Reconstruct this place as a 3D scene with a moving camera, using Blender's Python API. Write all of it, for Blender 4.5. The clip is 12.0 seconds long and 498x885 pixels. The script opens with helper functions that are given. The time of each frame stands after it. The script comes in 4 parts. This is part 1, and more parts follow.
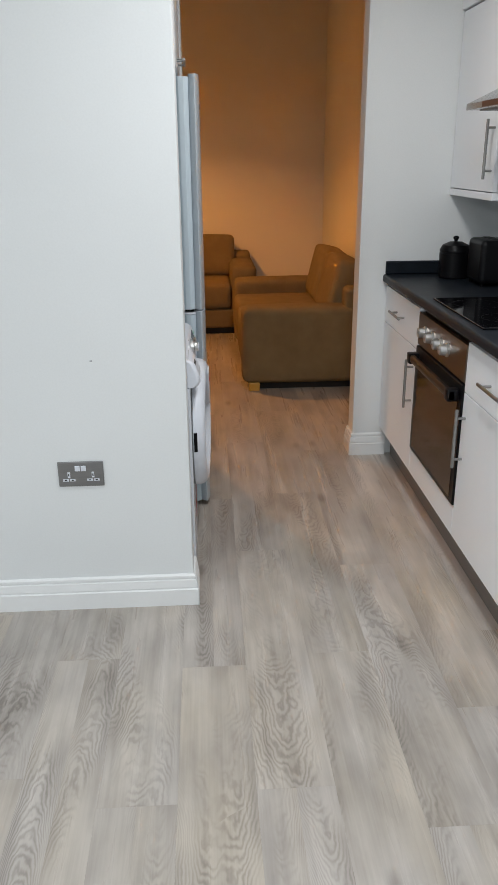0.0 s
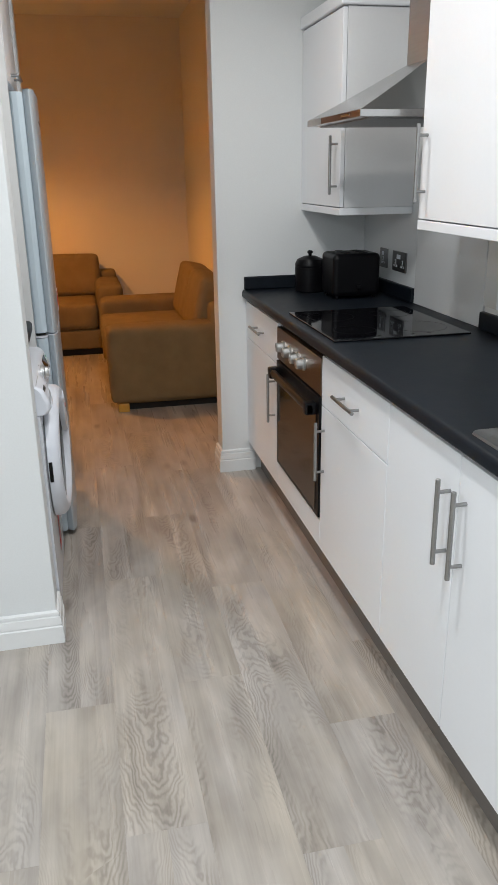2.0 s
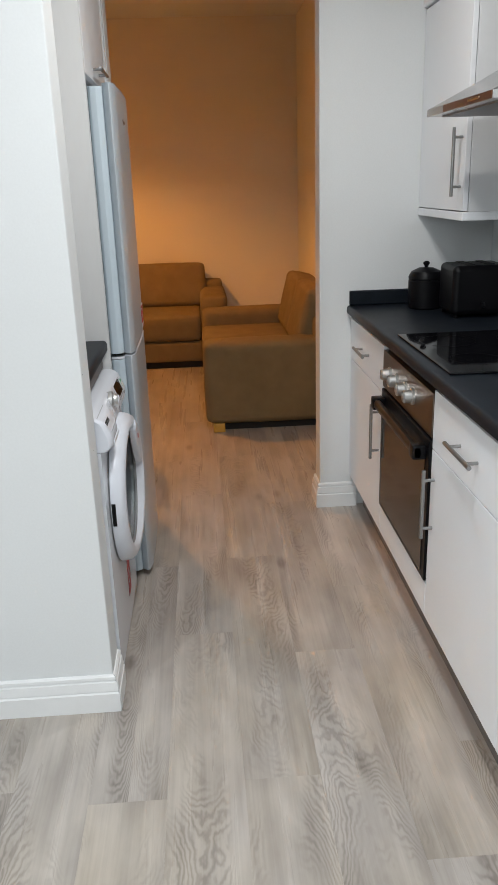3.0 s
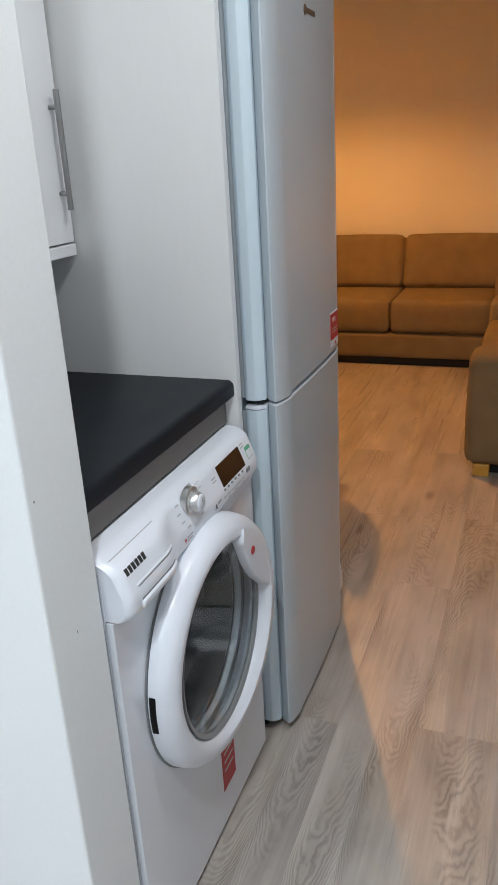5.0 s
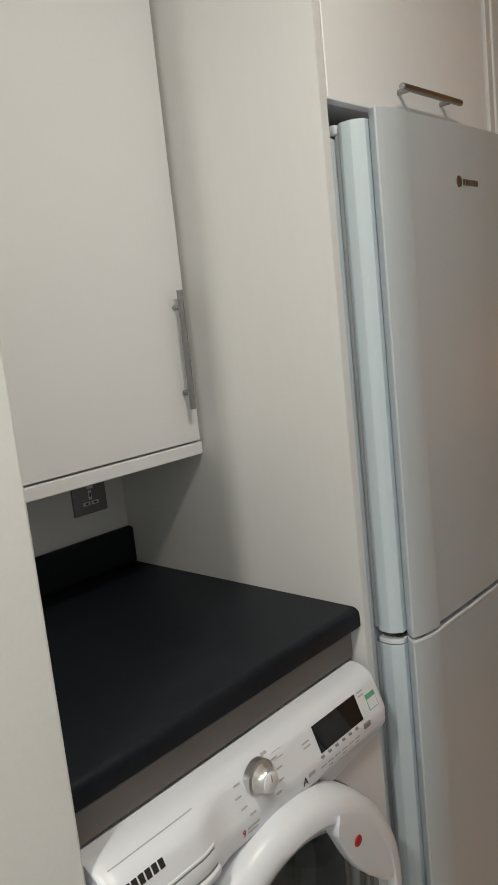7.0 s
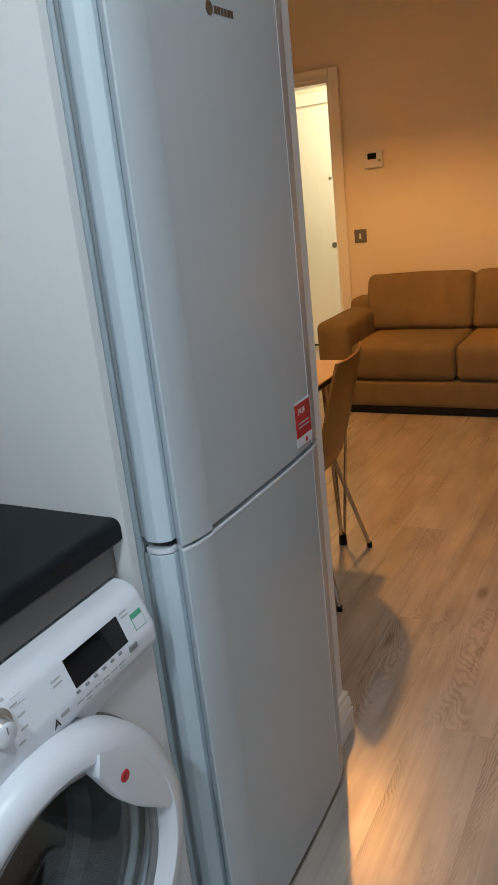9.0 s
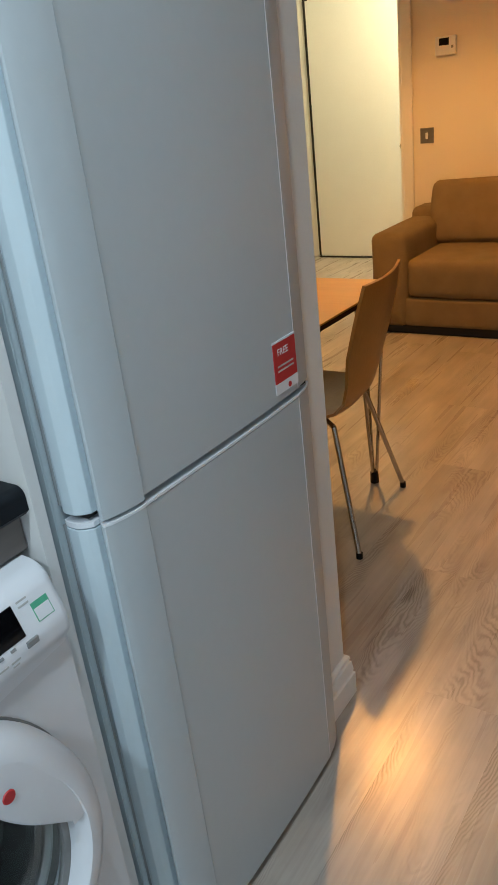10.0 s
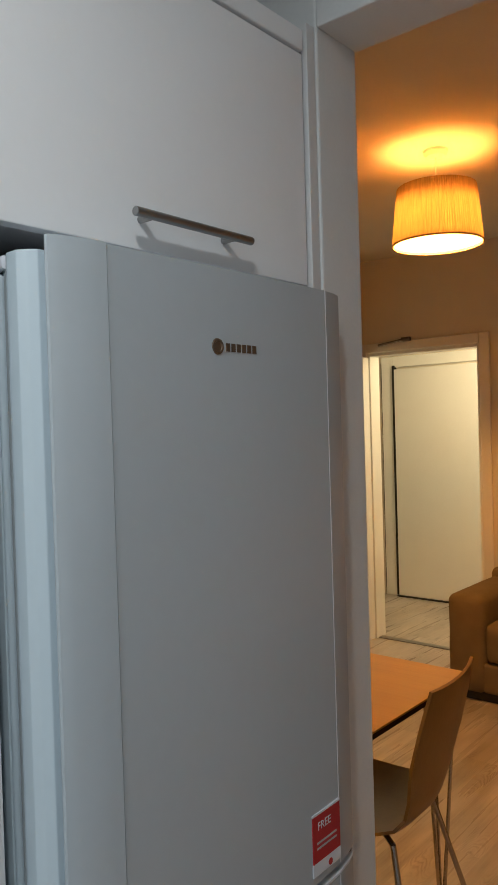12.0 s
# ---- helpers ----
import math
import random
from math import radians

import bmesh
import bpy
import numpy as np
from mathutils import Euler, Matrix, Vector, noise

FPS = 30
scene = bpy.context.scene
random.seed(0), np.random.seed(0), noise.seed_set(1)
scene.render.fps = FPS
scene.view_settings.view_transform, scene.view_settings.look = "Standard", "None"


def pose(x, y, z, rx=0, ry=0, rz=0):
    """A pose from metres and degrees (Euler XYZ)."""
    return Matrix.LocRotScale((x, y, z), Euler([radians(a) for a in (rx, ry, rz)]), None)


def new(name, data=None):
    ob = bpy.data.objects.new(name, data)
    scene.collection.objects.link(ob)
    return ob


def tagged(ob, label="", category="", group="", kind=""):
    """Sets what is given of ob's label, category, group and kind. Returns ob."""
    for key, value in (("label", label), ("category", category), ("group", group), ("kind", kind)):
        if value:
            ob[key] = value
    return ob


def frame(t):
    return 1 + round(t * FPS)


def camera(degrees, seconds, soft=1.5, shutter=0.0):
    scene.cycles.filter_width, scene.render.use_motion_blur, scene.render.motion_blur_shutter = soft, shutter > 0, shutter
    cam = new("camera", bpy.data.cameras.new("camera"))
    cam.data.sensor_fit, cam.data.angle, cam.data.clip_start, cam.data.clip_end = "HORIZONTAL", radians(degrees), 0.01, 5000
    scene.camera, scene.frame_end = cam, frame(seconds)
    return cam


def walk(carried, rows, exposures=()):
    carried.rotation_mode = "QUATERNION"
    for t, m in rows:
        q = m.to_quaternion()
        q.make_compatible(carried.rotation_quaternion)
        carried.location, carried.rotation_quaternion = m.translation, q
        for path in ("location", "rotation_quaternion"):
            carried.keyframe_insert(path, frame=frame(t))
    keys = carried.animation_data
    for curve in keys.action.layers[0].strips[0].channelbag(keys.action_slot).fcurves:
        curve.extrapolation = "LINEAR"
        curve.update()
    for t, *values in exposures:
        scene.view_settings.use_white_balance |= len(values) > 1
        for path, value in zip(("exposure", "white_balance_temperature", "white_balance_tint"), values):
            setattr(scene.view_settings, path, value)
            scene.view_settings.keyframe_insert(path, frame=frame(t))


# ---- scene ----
cam = camera(36.37, 12.0)
# seconds, x, y, z, pitch, roll, yaw
ROWS = [
    (0.0, -0.0079, -0.0044, 1.4707, -20.65, 0.49, -3.33),
    (0.5, 0.0062, -0.0107, 1.4714, -20.10, 0.33, -9.11),
    (1.0, 0.0380, -0.0152, 1.4696, -19.67, 0.16, -13.95),
    (1.5, 0.0570, -0.0098, 1.4702, -19.47, 0.23, -15.46),
    (2.0, 0.0950, 0.0472, 1.4673, -19.59, 0.90, -12.45),
    (2.5, 0.1772, 0.1976, 1.4676, -19.37, 1.51, -8.04),
    (3.0, 0.2342, 0.4335, 1.4453, -18.91, 1.80, -3.75),
    (5.0, 0.4864, 1.6315, 1.3849, -20.73, 3.03, 20.46),
    (5.5, 0.5517, 1.889, 1.3821, -22.8, 4.76, 30.95),
    (6.0, 0.5826, 1.9972, 1.4027, -17.29, 6.04, 38.21),
    (6.5, 0.6161, 2.0185, 1.4609, -10.29, 6.43, 42.7),
    (8.5, 0.6363, 2.0718, 1.4448, -10.89, 5.44, 31.62),
    (9.0, 0.6033, 2.2244, 1.387, -17.94, 6.02, 27.51),
    (9.5, 0.6052, 2.3584, 1.3481, -23.51, 6.12, 27.4),
    (10.0, 0.6327, 2.5251, 1.3497, -24.07, 6.21, 33.17),
    (10.5, 0.6349, 2.5795, 1.4363, -16.08, 4.88, 39.39),
    (11.0, 0.6338, 2.5843, 1.4829, -8.58, 3.48, 41.91),
    (11.5, 0.6263, 2.6132, 1.4948, -5.71, 2.8, 41.91),
    (12.0, 0.6279, 2.637, 1.5557, -1.02, 1.66, 40.22),
]
# seconds, stops, kelvin, tint
EXPOSURES = [(0.0, 0.08, 6450, 11), (0.7, 0.18, 6450, 11), (3.0, 0.22, 6500, 11), (5.0, 0.38, 6150, 10), (5.5, 0.37, 6800, 10), (6.0, 0.4, 7050, 10), (6.5, 0.24, 7400, 10), (8.5, 0.0, 6350, 8), (9.5, 0.36, 5450, 1), (10.0, 0.4, 5600, 0), (10.5, 0.27, 6450, 8), (11.0, -0.02, 6800, 12), (11.5, -0.1, 6800, 10), (12.0, -0.22, 6150, 7)]
walk(cam, [(t, pose(x, y, z, 90 + pitch, roll, yaw)) for t, x, y, z, pitch, roll, yaw in ROWS], EXPOSURES)


# ---- light ----
world = bpy.data.worlds.new("world")
scene.world = world
world.use_nodes = True
world.node_tree.nodes["Background"].inputs[0].default_value = (0.6, 0.62, 0.68, 1)
world.node_tree.nodes["Background"].inputs[1].default_value = 0.02


def lamp(name, kind, loc, energy, colour, size, **more):
    data = bpy.data.lights.new(name, kind)
    data.energy, data.color = energy, colour
    if kind == "AREA":
        data.shape, data.size = "DISK", size
    else:
        data.shadow_soft_size = size
    for key, value in more.items():
        if key == "spot":
            data.spot_size, data.spot_blend = radians(value), 1.0
    ob = new(name, data)
    ob.location = loc
    return ob


NEUTRAL = (1.0, 0.975, 0.925)
COOL = (0.90, 0.965, 1.0)
WARM = (1.0, 0.405, 0.078)
# recessed lights in the kitchen's ceiling, the pendant's bulb, the hall's lamp
for lx, ly, le, lc in ((0.50, 2.64, 8.2, NEUTRAL), (0.36, 1.52, 15.5, (0.95, 0.975, 0.98)), (-0.10, -0.50, 24, COOL), (-1.90, -0.60, 52, COOL)):
    lamp("kitchen_light", "AREA", (lx, ly, 2.44), le, lc, 0.09)
lamp("pendant_bulb", "POINT", (-0.866, 5.71, 2.445), 225, WARM, 0.035)
lamp("hall_lamp", "POINT", (-1.35, 7.95, 2.10), 37, (1.0, 0.76, 0.42), 0.15)


# ---- materials ----
def material(name, colour, rough=0.5, metal=0.0, vary=0.06, scale=6.0, bump=0.0, bump_scale=80.0, stretch=(1, 1, 1), spec=0.5, coat=0.0):
    """A plain surface whose colour and gloss wander at two scales, with a fine relief."""
    m = bpy.data.materials.new(name)
    m.use_nodes = True
    n, l = m.node_tree.nodes, m.node_tree.links
    b = n["Principled BSDF"]
    b.inputs["Roughness"].default_value = rough
    b.inputs["Metallic"].default_value = metal
    b.inputs["Specular IOR Level"].default_value = spec
    b.inputs["Coat Weight"].default_value = coat
    b.inputs["Coat Roughness"].default_value = 0.08
    co = n.new("ShaderNodeTexCoord")
    mp = n.new("ShaderNodeMapping")
    mp.inputs["Scale"].default_value = stretch
    l.new(co.outputs["Object"], mp.inputs["Vector"])
    n1 = n.new("ShaderNodeTexNoise")
    n1.inputs["Scale"].default_value, n1.inputs["Detail"].default_value = scale, 4
    n2 = n.new("ShaderNodeTexNoise")
    n2.inputs["Scale"].default_value, n2.inputs["Detail"].default_value = bump_scale, 3
    for t in (n1, n2):
        l.new(mp.outputs["Vector"], t.inputs["Vector"])
    mix = n.new("ShaderNodeMix")
    mix.data_type = "FLOAT"
    mix.inputs[0].default_value = 0.4
    l.new(n1.outputs["Fac"], mix.inputs[2])
    l.new(n2.outputs["Fac"], mix.inputs[3])
    ramp = n.new("ShaderNodeValToRGB")
    lo = [max(0, c * (1 - vary)) for c in colour]
    hi = [min(1, c * (1 + vary)) for c in colour]
    ramp.color_ramp.elements[0].position, ramp.color_ramp.elements[1].position = 0.3, 0.7
    ramp.color_ramp.elements[0].color, ramp.color_ramp.elements[1].color = (*lo, 1), (*hi, 1)
    l.new(mix.outputs[0], ramp.inputs["Fac"])
    l.new(ramp.outputs["Color"], b.inputs["Base Color"])
    rr = n.new("ShaderNodeMapRange")
    rr.inputs["To Min"].default_value, rr.inputs["To Max"].default_value = max(0.02, rough * 0.9), min(1, rough * 1.1)
    l.new(n1.outputs["Fac"], rr.inputs["Value"])
    l.new(rr.outputs["Result"], b.inputs["Roughness"])
    if bump:
        bp = n.new("ShaderNodeBump")
        bp.inputs["Strength"].default_value, bp.inputs["Distance"].default_value = bump, 0.002
        l.new(n2.outputs["Fac"], bp.inputs["Height"])
        l.new(bp.outputs["Normal"], b.inputs["Normal"])
    return m


def wood_material(name, dark, light, rough, along=1, scale=1.0, contrast=1.0, spread=0.07):
    """Oak: long fibres, cathedral figure, a few knots; each piece shifts its figure by its own random number."""
    m = bpy.data.materials.new(name)
    m.use_nodes = True
    n, l = m.node_tree.nodes, m.node_tree.links
    b = n["Principled BSDF"]
    co, info = n.new("ShaderNodeTexCoord"), n.new("ShaderNodeObjectInfo")
    sc = n.new("ShaderNodeVectorMath")
    sc.operation = "SCALE"
    comb = n.new("ShaderNodeCombineXYZ")
    for i in range(3):
        l.new(info.outputs["Random"], comb.inputs[i])
    l.new(comb.outputs[0], sc.inputs[0])
    sc.inputs["Scale"].default_value = 71.0
    add = n.new("ShaderNodeVectorMath")
    l.new(co.outputs["Object"], add.inputs[0])
    l.new(sc.outputs[0], add.inputs[1])

    def mapped(v):
        mp = n.new("ShaderNodeMapping")
        v = list(v)
        if along == 0:
            v[0], v[1] = v[1], v[0]
        elif along == 2:
            v[1], v[2] = v[2], v[1]
        mp.inputs["Scale"].default_value = [c * scale for c in v]
        l.new(add.outputs[0], mp.inputs["Vector"])
        return mp.outputs["Vector"]

    def noise_tex(v, s, detail=4, dist=0.0):
        t = n.new("ShaderNodeTexNoise")
        t.inputs["Scale"].default_value, t.inputs["Detail"].default_value, t.inputs["Distortion"].default_value = s, detail, dist
        l.new(mapped(v), t.inputs["Vector"])
        return t.outputs["Fac"]

    def math2(op, a, c):
        t = n.new("ShaderNodeMath")
        t.operation = op
        for i, v in enumerate((a, c)):
            if isinstance(v, (int, float)):
                t.inputs[i].default_value = v
            else:
                l.new(v, t.inputs[i])
        return t.outputs[0]

    # growth rings: contour lines of a slow noise, stretched along the board
    slow = noise_tex((8.0, 1.1, 8.0), 1.0, 4.5, 0.35)
    rings = math2("FRACT", math2("MULTIPLY", slow, 40.0), 0.0)
    ring = math2("POWER", math2("MULTIPLY", math2("ABSOLUTE", math2("SUBTRACT", rings, 0.5), 0.0), 2.0), 1.3)
    fibre = noise_tex((105, 3.0, 105), 1.0, 5)
    cloud = noise_tex((6.5, 1.8, 6.5), 1.0, 4)
    patch = noise_tex((8, 1.1, 8), 1.0, 2)
    figure = math2("MULTIPLY", ring, math2("SMOOTH_MIN", math2("MULTIPLY", math2("MAXIMUM", math2("SUBTRACT", patch, 0.49), 0.0), 5.0), 1.0))
    val = math2("ADD", math2("MULTIPLY", fibre, 0.34 * contrast), math2("MULTIPLY", figure, 0.28 * contrast))
    val = math2("ADD", val, math2("MULTIPLY", cloud, 0.55))
    val = math2("ADD", val, math2("MULTIPLY", math2("SUBTRACT", info.outputs["Random"], 0.5), spread))
    ramp = n.new("ShaderNodeValToRGB")
    ramp.color_ramp.elements[0].position, ramp.color_ramp.elements[1].position = 0.28, 0.82
    ramp.color_ramp.elements[0].color, ramp.color_ramp.elements[1].color = (*light, 1), (*dark, 1)
    l.new(val, ramp.inputs["Fac"])
    # slow drift between a cooler and a warmer tone
    tone = n.new("ShaderNodeValToRGB")
    tone.color_ramp.elements[0].position, tone.color_ramp.elements[1].position = 0.35, 0.65
    tone.color_ramp.elements[0].color, tone.color_ramp.elements[1].color = (0.955, 0.965, 0.985, 1), (1.03, 1.0, 0.945, 1)
    l.new(noise_tex((4.0, 1.1, 4.0), 1.0, 3), tone.inputs["Fac"])
    mul = n.new("ShaderNodeMix")
    mul.data_type, mul.blend_type = "RGBA", "MULTIPLY"
    mul.inputs[0].default_value = 1.0
    l.new(ramp.outputs["Color"], mul.inputs[6])
    l.new(tone.outputs["Color"], mul.inputs[7])
    l.new(mul.outputs[2], b.inputs["Base Color"])
    rr = n.new("ShaderNodeMapRange")
    rr.inputs["To Min"].default_value, rr.inputs["To Max"].default_value = rough - 0.03, rough + 0.035
    l.new(fibre, rr.inputs["Value"])
    l.new(rr.outputs["Result"], b.inputs["Roughness"])
    bp = n.new("ShaderNodeBump")
    bp.inputs["Strength"].default_value, bp.inputs["Distance"].default_value = 0.12, 0.001
    l.new(fibre, bp.inputs["Height"])
    l.new(bp.outputs["Normal"], b.inputs["Normal"])
    return m


def floor_material(name, dark, light, rough):
    """Grey oak vinyl: each plank is printed as one or two strips with their own tone, cathedral figure, soft clouds and knots."""
    m = bpy.data.materials.new(name)
    m.use_nodes = True
    n, l = m.node_tree.nodes, m.node_tree.links
    b = n["Principled BSDF"]

    def op(kind, *args):
        t = n.new("ShaderNodeMath")
        t.operation = kind
        for i, v in enumerate(args):
            if isinstance(v, (int, float)):
                t.inputs[i].default_value = v
            else:
                l.new(v, t.inputs[i])
        return t.outputs[0]

    def smooth(v, lo, hi):
        t = n.new("ShaderNodeMapRange")
        t.interpolation_type = "SMOOTHSTEP"
        l.new(v, t.inputs["Value"])
        t.inputs["From Min"].default_value, t.inputs["From Max"].default_value = lo, hi
        return t.outputs["Result"]

    co, info, sep = n.new("ShaderNodeTexCoord"), n.new("ShaderNodeObjectInfo"), n.new("ShaderNodeSeparateXYZ")
    l.new(co.outputs["Object"], sep.inputs[0])
    x, y, rnd = sep.outputs[0], sep.outputs[1], info.outputs["Random"]
    two = op("GREATER_THAN", op("FRACT", op("MULTIPLY", rnd, 7.3)), 0.35)
    side = op("MULTIPLY", op("GREATER_THAN", x, 0.0), two)
    ident = op("FRACT", op("ADD", op("MULTIPLY", rnd, 13.7), op("MULTIPLY", side, 0.41)))
    shift = n.new("ShaderNodeCombineXYZ")
    l.new(op("MULTIPLY", ident, 37.0), shift.inputs[0])
    l.new(op("MULTIPLY", ident, 91.0), shift.inputs[1])
    l.new(op("MULTIPLY", rnd, 53.0), shift.inputs[2])
    place = n.new("ShaderNodeVectorMath")
    l.new(co.outputs["Object"], place.inputs[0])
    l.new(shift.outputs[0], place.inputs[1])

    def grain(sx, sy, detail=4, dist=0.0):
        mp, t = n.new("ShaderNodeMapping"), n.new("ShaderNodeTexNoise")
        mp.inputs["Scale"].default_value = (sx, sy, 1.0)
        l.new(place.outputs[0], mp.inputs["Vector"])
        l.new(mp.outputs["Vector"], t.inputs["Vector"])
        t.inputs["Scale"].default_value, t.inputs["Detail"].default_value, t.inputs["Distortion"].default_value = 1.0, detail, dist
        return t.outputs["Fac"]

    # knots: a few dark eyes that bend the figure round them
    vm, vo = n.new("ShaderNodeMapping"), n.new("ShaderNodeTexVoronoi")
    vm.inputs["Scale"].default_value = (5.0, 2.1, 0.0)
    l.new(place.outputs[0], vm.inputs["Vector"])
    l.new(vm.outputs["Vector"], vo.inputs["Vector"])
    vo.inputs["Scale"].default_value = 1.0
    near = vo.outputs["Distance"]
    sparse = op("GREATER_THAN", grain(1.7, 0.9, 0), 0.50)
    knot = op("MULTIPLY", op("SUBTRACT", 1.0, smooth(near, 0.03, 0.15)), sparse)
    bend = op("MULTIPLY", op("SUBTRACT", 1.0, smooth(near, 0.0, 0.45)), sparse)
    # cathedral figure: arches stacked along the strip
    centred = op("SUBTRACT", op("MULTIPLY", op("ABSOLUTE", x), 20.4), 1.0)
    plain = op("MULTIPLY", x, 10.2)
    u = op("ADD", op("MULTIPLY", centred, two), op("MULTIPLY", plain, op("SUBTRACT", 1.0, two)))
    u = op("ADD", u, op("MULTIPLY", op("SUBTRACT", grain(4.0, 1.5, 1), 0.5), 1.3))
    arch = op("ADD", op("MULTIPLY", y, 21.0), op("MULTIPLY", op("MULTIPLY", u, u), 5.0))
    arch = op("ADD", arch, op("MULTIPLY", grain(12.0, 5.0, 4), 9.0))
    arch = op("ADD", arch, op("MULTIPLY", bend, 4.0))
    ring = op("ADD", op("MULTIPLY", op("SINE", op("MULTIPLY", arch, 6.283)), 0.5), 0.5)
    where = smooth(grain(8.0, 1.5, 3), 0.46, 0.66)
    figure = op("MULTIPLY", op("POWER", ring, 1.4), where)
    fibre, streak, cloud, broad = grain(150.0, 3.5, 4), grain(34.0, 1.3, 3), grain(11.0, 3.6, 5), grain(3.4, 1.5, 2)
    val = op("ADD", op("MULTIPLY", figure, 0.18), op("MULTIPLY", fibre, 0.15))
    val = op("ADD", val, op("MULTIPLY", streak, 0.31))
    val = op("ADD", val, op("MULTIPLY", cloud, 0.55))
    val = op("ADD", val, op("MULTIPLY", broad, 0.26))
    val = op("ADD", val, op("MULTIPLY", op("SUBTRACT", ident, 0.5), 0.07))
    val = op("ADD", val, op("MULTIPLY", knot, 0.26))
    ramp = n.new("ShaderNodeValToRGB")
    ramp.color_ramp.elements[0].position, ramp.color_ramp.elements[1].position = 0.435, 1.0
    ramp.color_ramp.elements[0].color, ramp.color_ramp.elements[1].color = (*light, 1), (*dark, 1)
    l.new(val, ramp.inputs["Fac"])
    tone = n.new("ShaderNodeValToRGB")
    tone.color_ramp.elements[0].position, tone.color_ramp.elements[1].position = 0.38, 0.66
    tone.color_ramp.elements[0].color, tone.color_ramp.elements[1].color = (0.965, 0.97, 1.0, 1), (1.03, 1.0, 0.945, 1)
    l.new(op("ADD", op("MULTIPLY", grain(5.0, 1.9, 3), 0.75), op("MULTIPLY", op("FRACT", op("MULTIPLY", ident, 5.7)), 0.16)), tone.inputs["Fac"])
    mul = n.new("ShaderNodeMix")
    mul.data_type, mul.blend_type = "RGBA", "MULTIPLY"
    mul.inputs[0].default_value = 1.0
    l.new(ramp.outputs["Color"], mul.inputs[6])
    l.new(tone.outputs["Color"], mul.inputs[7])
    l.new(mul.outputs[2], b.inputs["Base Color"])
    rr = n.new("ShaderNodeMapRange")
    rr.inputs["To Min"].default_value, rr.inputs["To Max"].default_value = rough - 0.03, rough + 0.045
    l.new(streak, rr.inputs["Value"])
    l.new(rr.outputs["Result"], b.inputs["Roughness"])
    bp = n.new("ShaderNodeBump")
    bp.inputs["Strength"].default_value, bp.inputs["Distance"].default_value = 0.10, 0.001
    l.new(fibre, bp.inputs["Height"])
    l.new(bp.outputs["Normal"], b.inputs["Normal"])
    return m


def brushed(name, colour, rough, stretch):
    return material(name, colour, rough, 1.0, 0.08, 9.0, 0.12, 60.0, stretch)


def glass(name, colour=(1, 1, 1), rough=0.02):
    m = bpy.data.materials.new(name)
    m.use_nodes = True
    b = m.node_tree.nodes["Principled BSDF"]
    b.inputs["Base Color"].default_value = (*colour, 1)
    b.inputs["Roughness"].default_value = rough
    b.inputs["Transmission Weight"].default_value = 1.0
    b.inputs["IOR"].default_value = 1.45
    return m


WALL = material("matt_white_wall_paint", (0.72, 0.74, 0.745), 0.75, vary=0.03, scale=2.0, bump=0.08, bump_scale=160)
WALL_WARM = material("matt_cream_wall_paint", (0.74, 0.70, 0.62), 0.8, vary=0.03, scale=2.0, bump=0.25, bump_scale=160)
CEIL = material("ceiling_paint", (0.76, 0.76, 0.75), 0.85, vary=0.02, scale=2.0, bump=0.2, bump_scale=120)
TRIM = material("white_satin_trim", (0.78, 0.79, 0.79), 0.35, vary=0.02, scale=5, bump=0.05)
GLOSS = material("white_gloss_laminate", (0.83, 0.848, 0.875), 0.33, vary=0.012, scale=3, coat=0.0)
CARCASS = material("white_melamine", (0.70, 0.71, 0.72), 0.45, vary=0.02, scale=5, bump=0.05)
CREAM = material("pale_grey_melamine_panel", (0.75, 0.76, 0.76), 0.4, vary=0.02, scale=4, stretch=(1, 1, 0.2), bump=0.05)
PLINTH = material("grey_brown_plinth_board", (0.16, 0.145, 0.135), 0.5, vary=0.12, scale=9, stretch=(1, 0.2, 1), bump=0.1)
WORKTOP = material("black_slate_laminate", (0.007, 0.010, 0.0145), 0.42, vary=0.35, scale=14, bump=0.05, bump_scale=90, spec=0.20)
SPLASH = material("grey_white_splashback", (0.66, 0.67, 0.67), 0.18, vary=0.02, scale=3)
STEEL = brushed("brushed_steel", (0.34, 0.34, 0.335), 0.36, (1, 1, 14))
STEEL_H = brushed("brushed_steel_horizontal", (0.50, 0.50, 0.50), 0.235, (14, 0.6, 14))
SATIN = material("satin_silver", (0.62, 0.62, 0.61), 0.32, 0.9, 0.03, 10)
CHROME = material("polished_chrome", (0.72, 0.72, 0.72), 0.10, 1.0, 0.03, 10)
BRONZE = brushed("dark_bronze_steel", (0.19, 0.155, 0.13), 0.32, (14, 0.6, 14))
BRONZEDARK = brushed("dark_bronze_handle", (0.085, 0.066, 0.055), 0.42, (14, 0.6, 14))
SOCKET = brushed("satin_steel_plate", (0.27, 0.27, 0.275), 0.48, (1, 10, 10))
BLACKGLASS = material("black_ceramic_glass", (0.003, 0.003, 0.004), 0.04, vary=0.1, scale=4, spec=0.4)
OVENGLASS = material("brown_black_oven_glass", (0.012, 0.009, 0.007), 0.09, vary=0.15, scale=3, spec=0.6)
BLACK = material("black_plastic", (0.004, 0.004, 0.005), 0.34, vary=0.15, scale=12, bump=0.06, spec=0.16)
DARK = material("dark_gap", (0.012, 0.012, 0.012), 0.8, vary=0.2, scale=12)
WHITEGOODS = material("white_enamel", (0.69, 0.715, 0.765), 0.24, vary=0.012, scale=3, bump=0.03, bump_scale=40, coat=0.25)
WHITEPLASTIC = material("white_plastic", (0.70, 0.73, 0.79), 0.32, vary=0.012, scale=4)
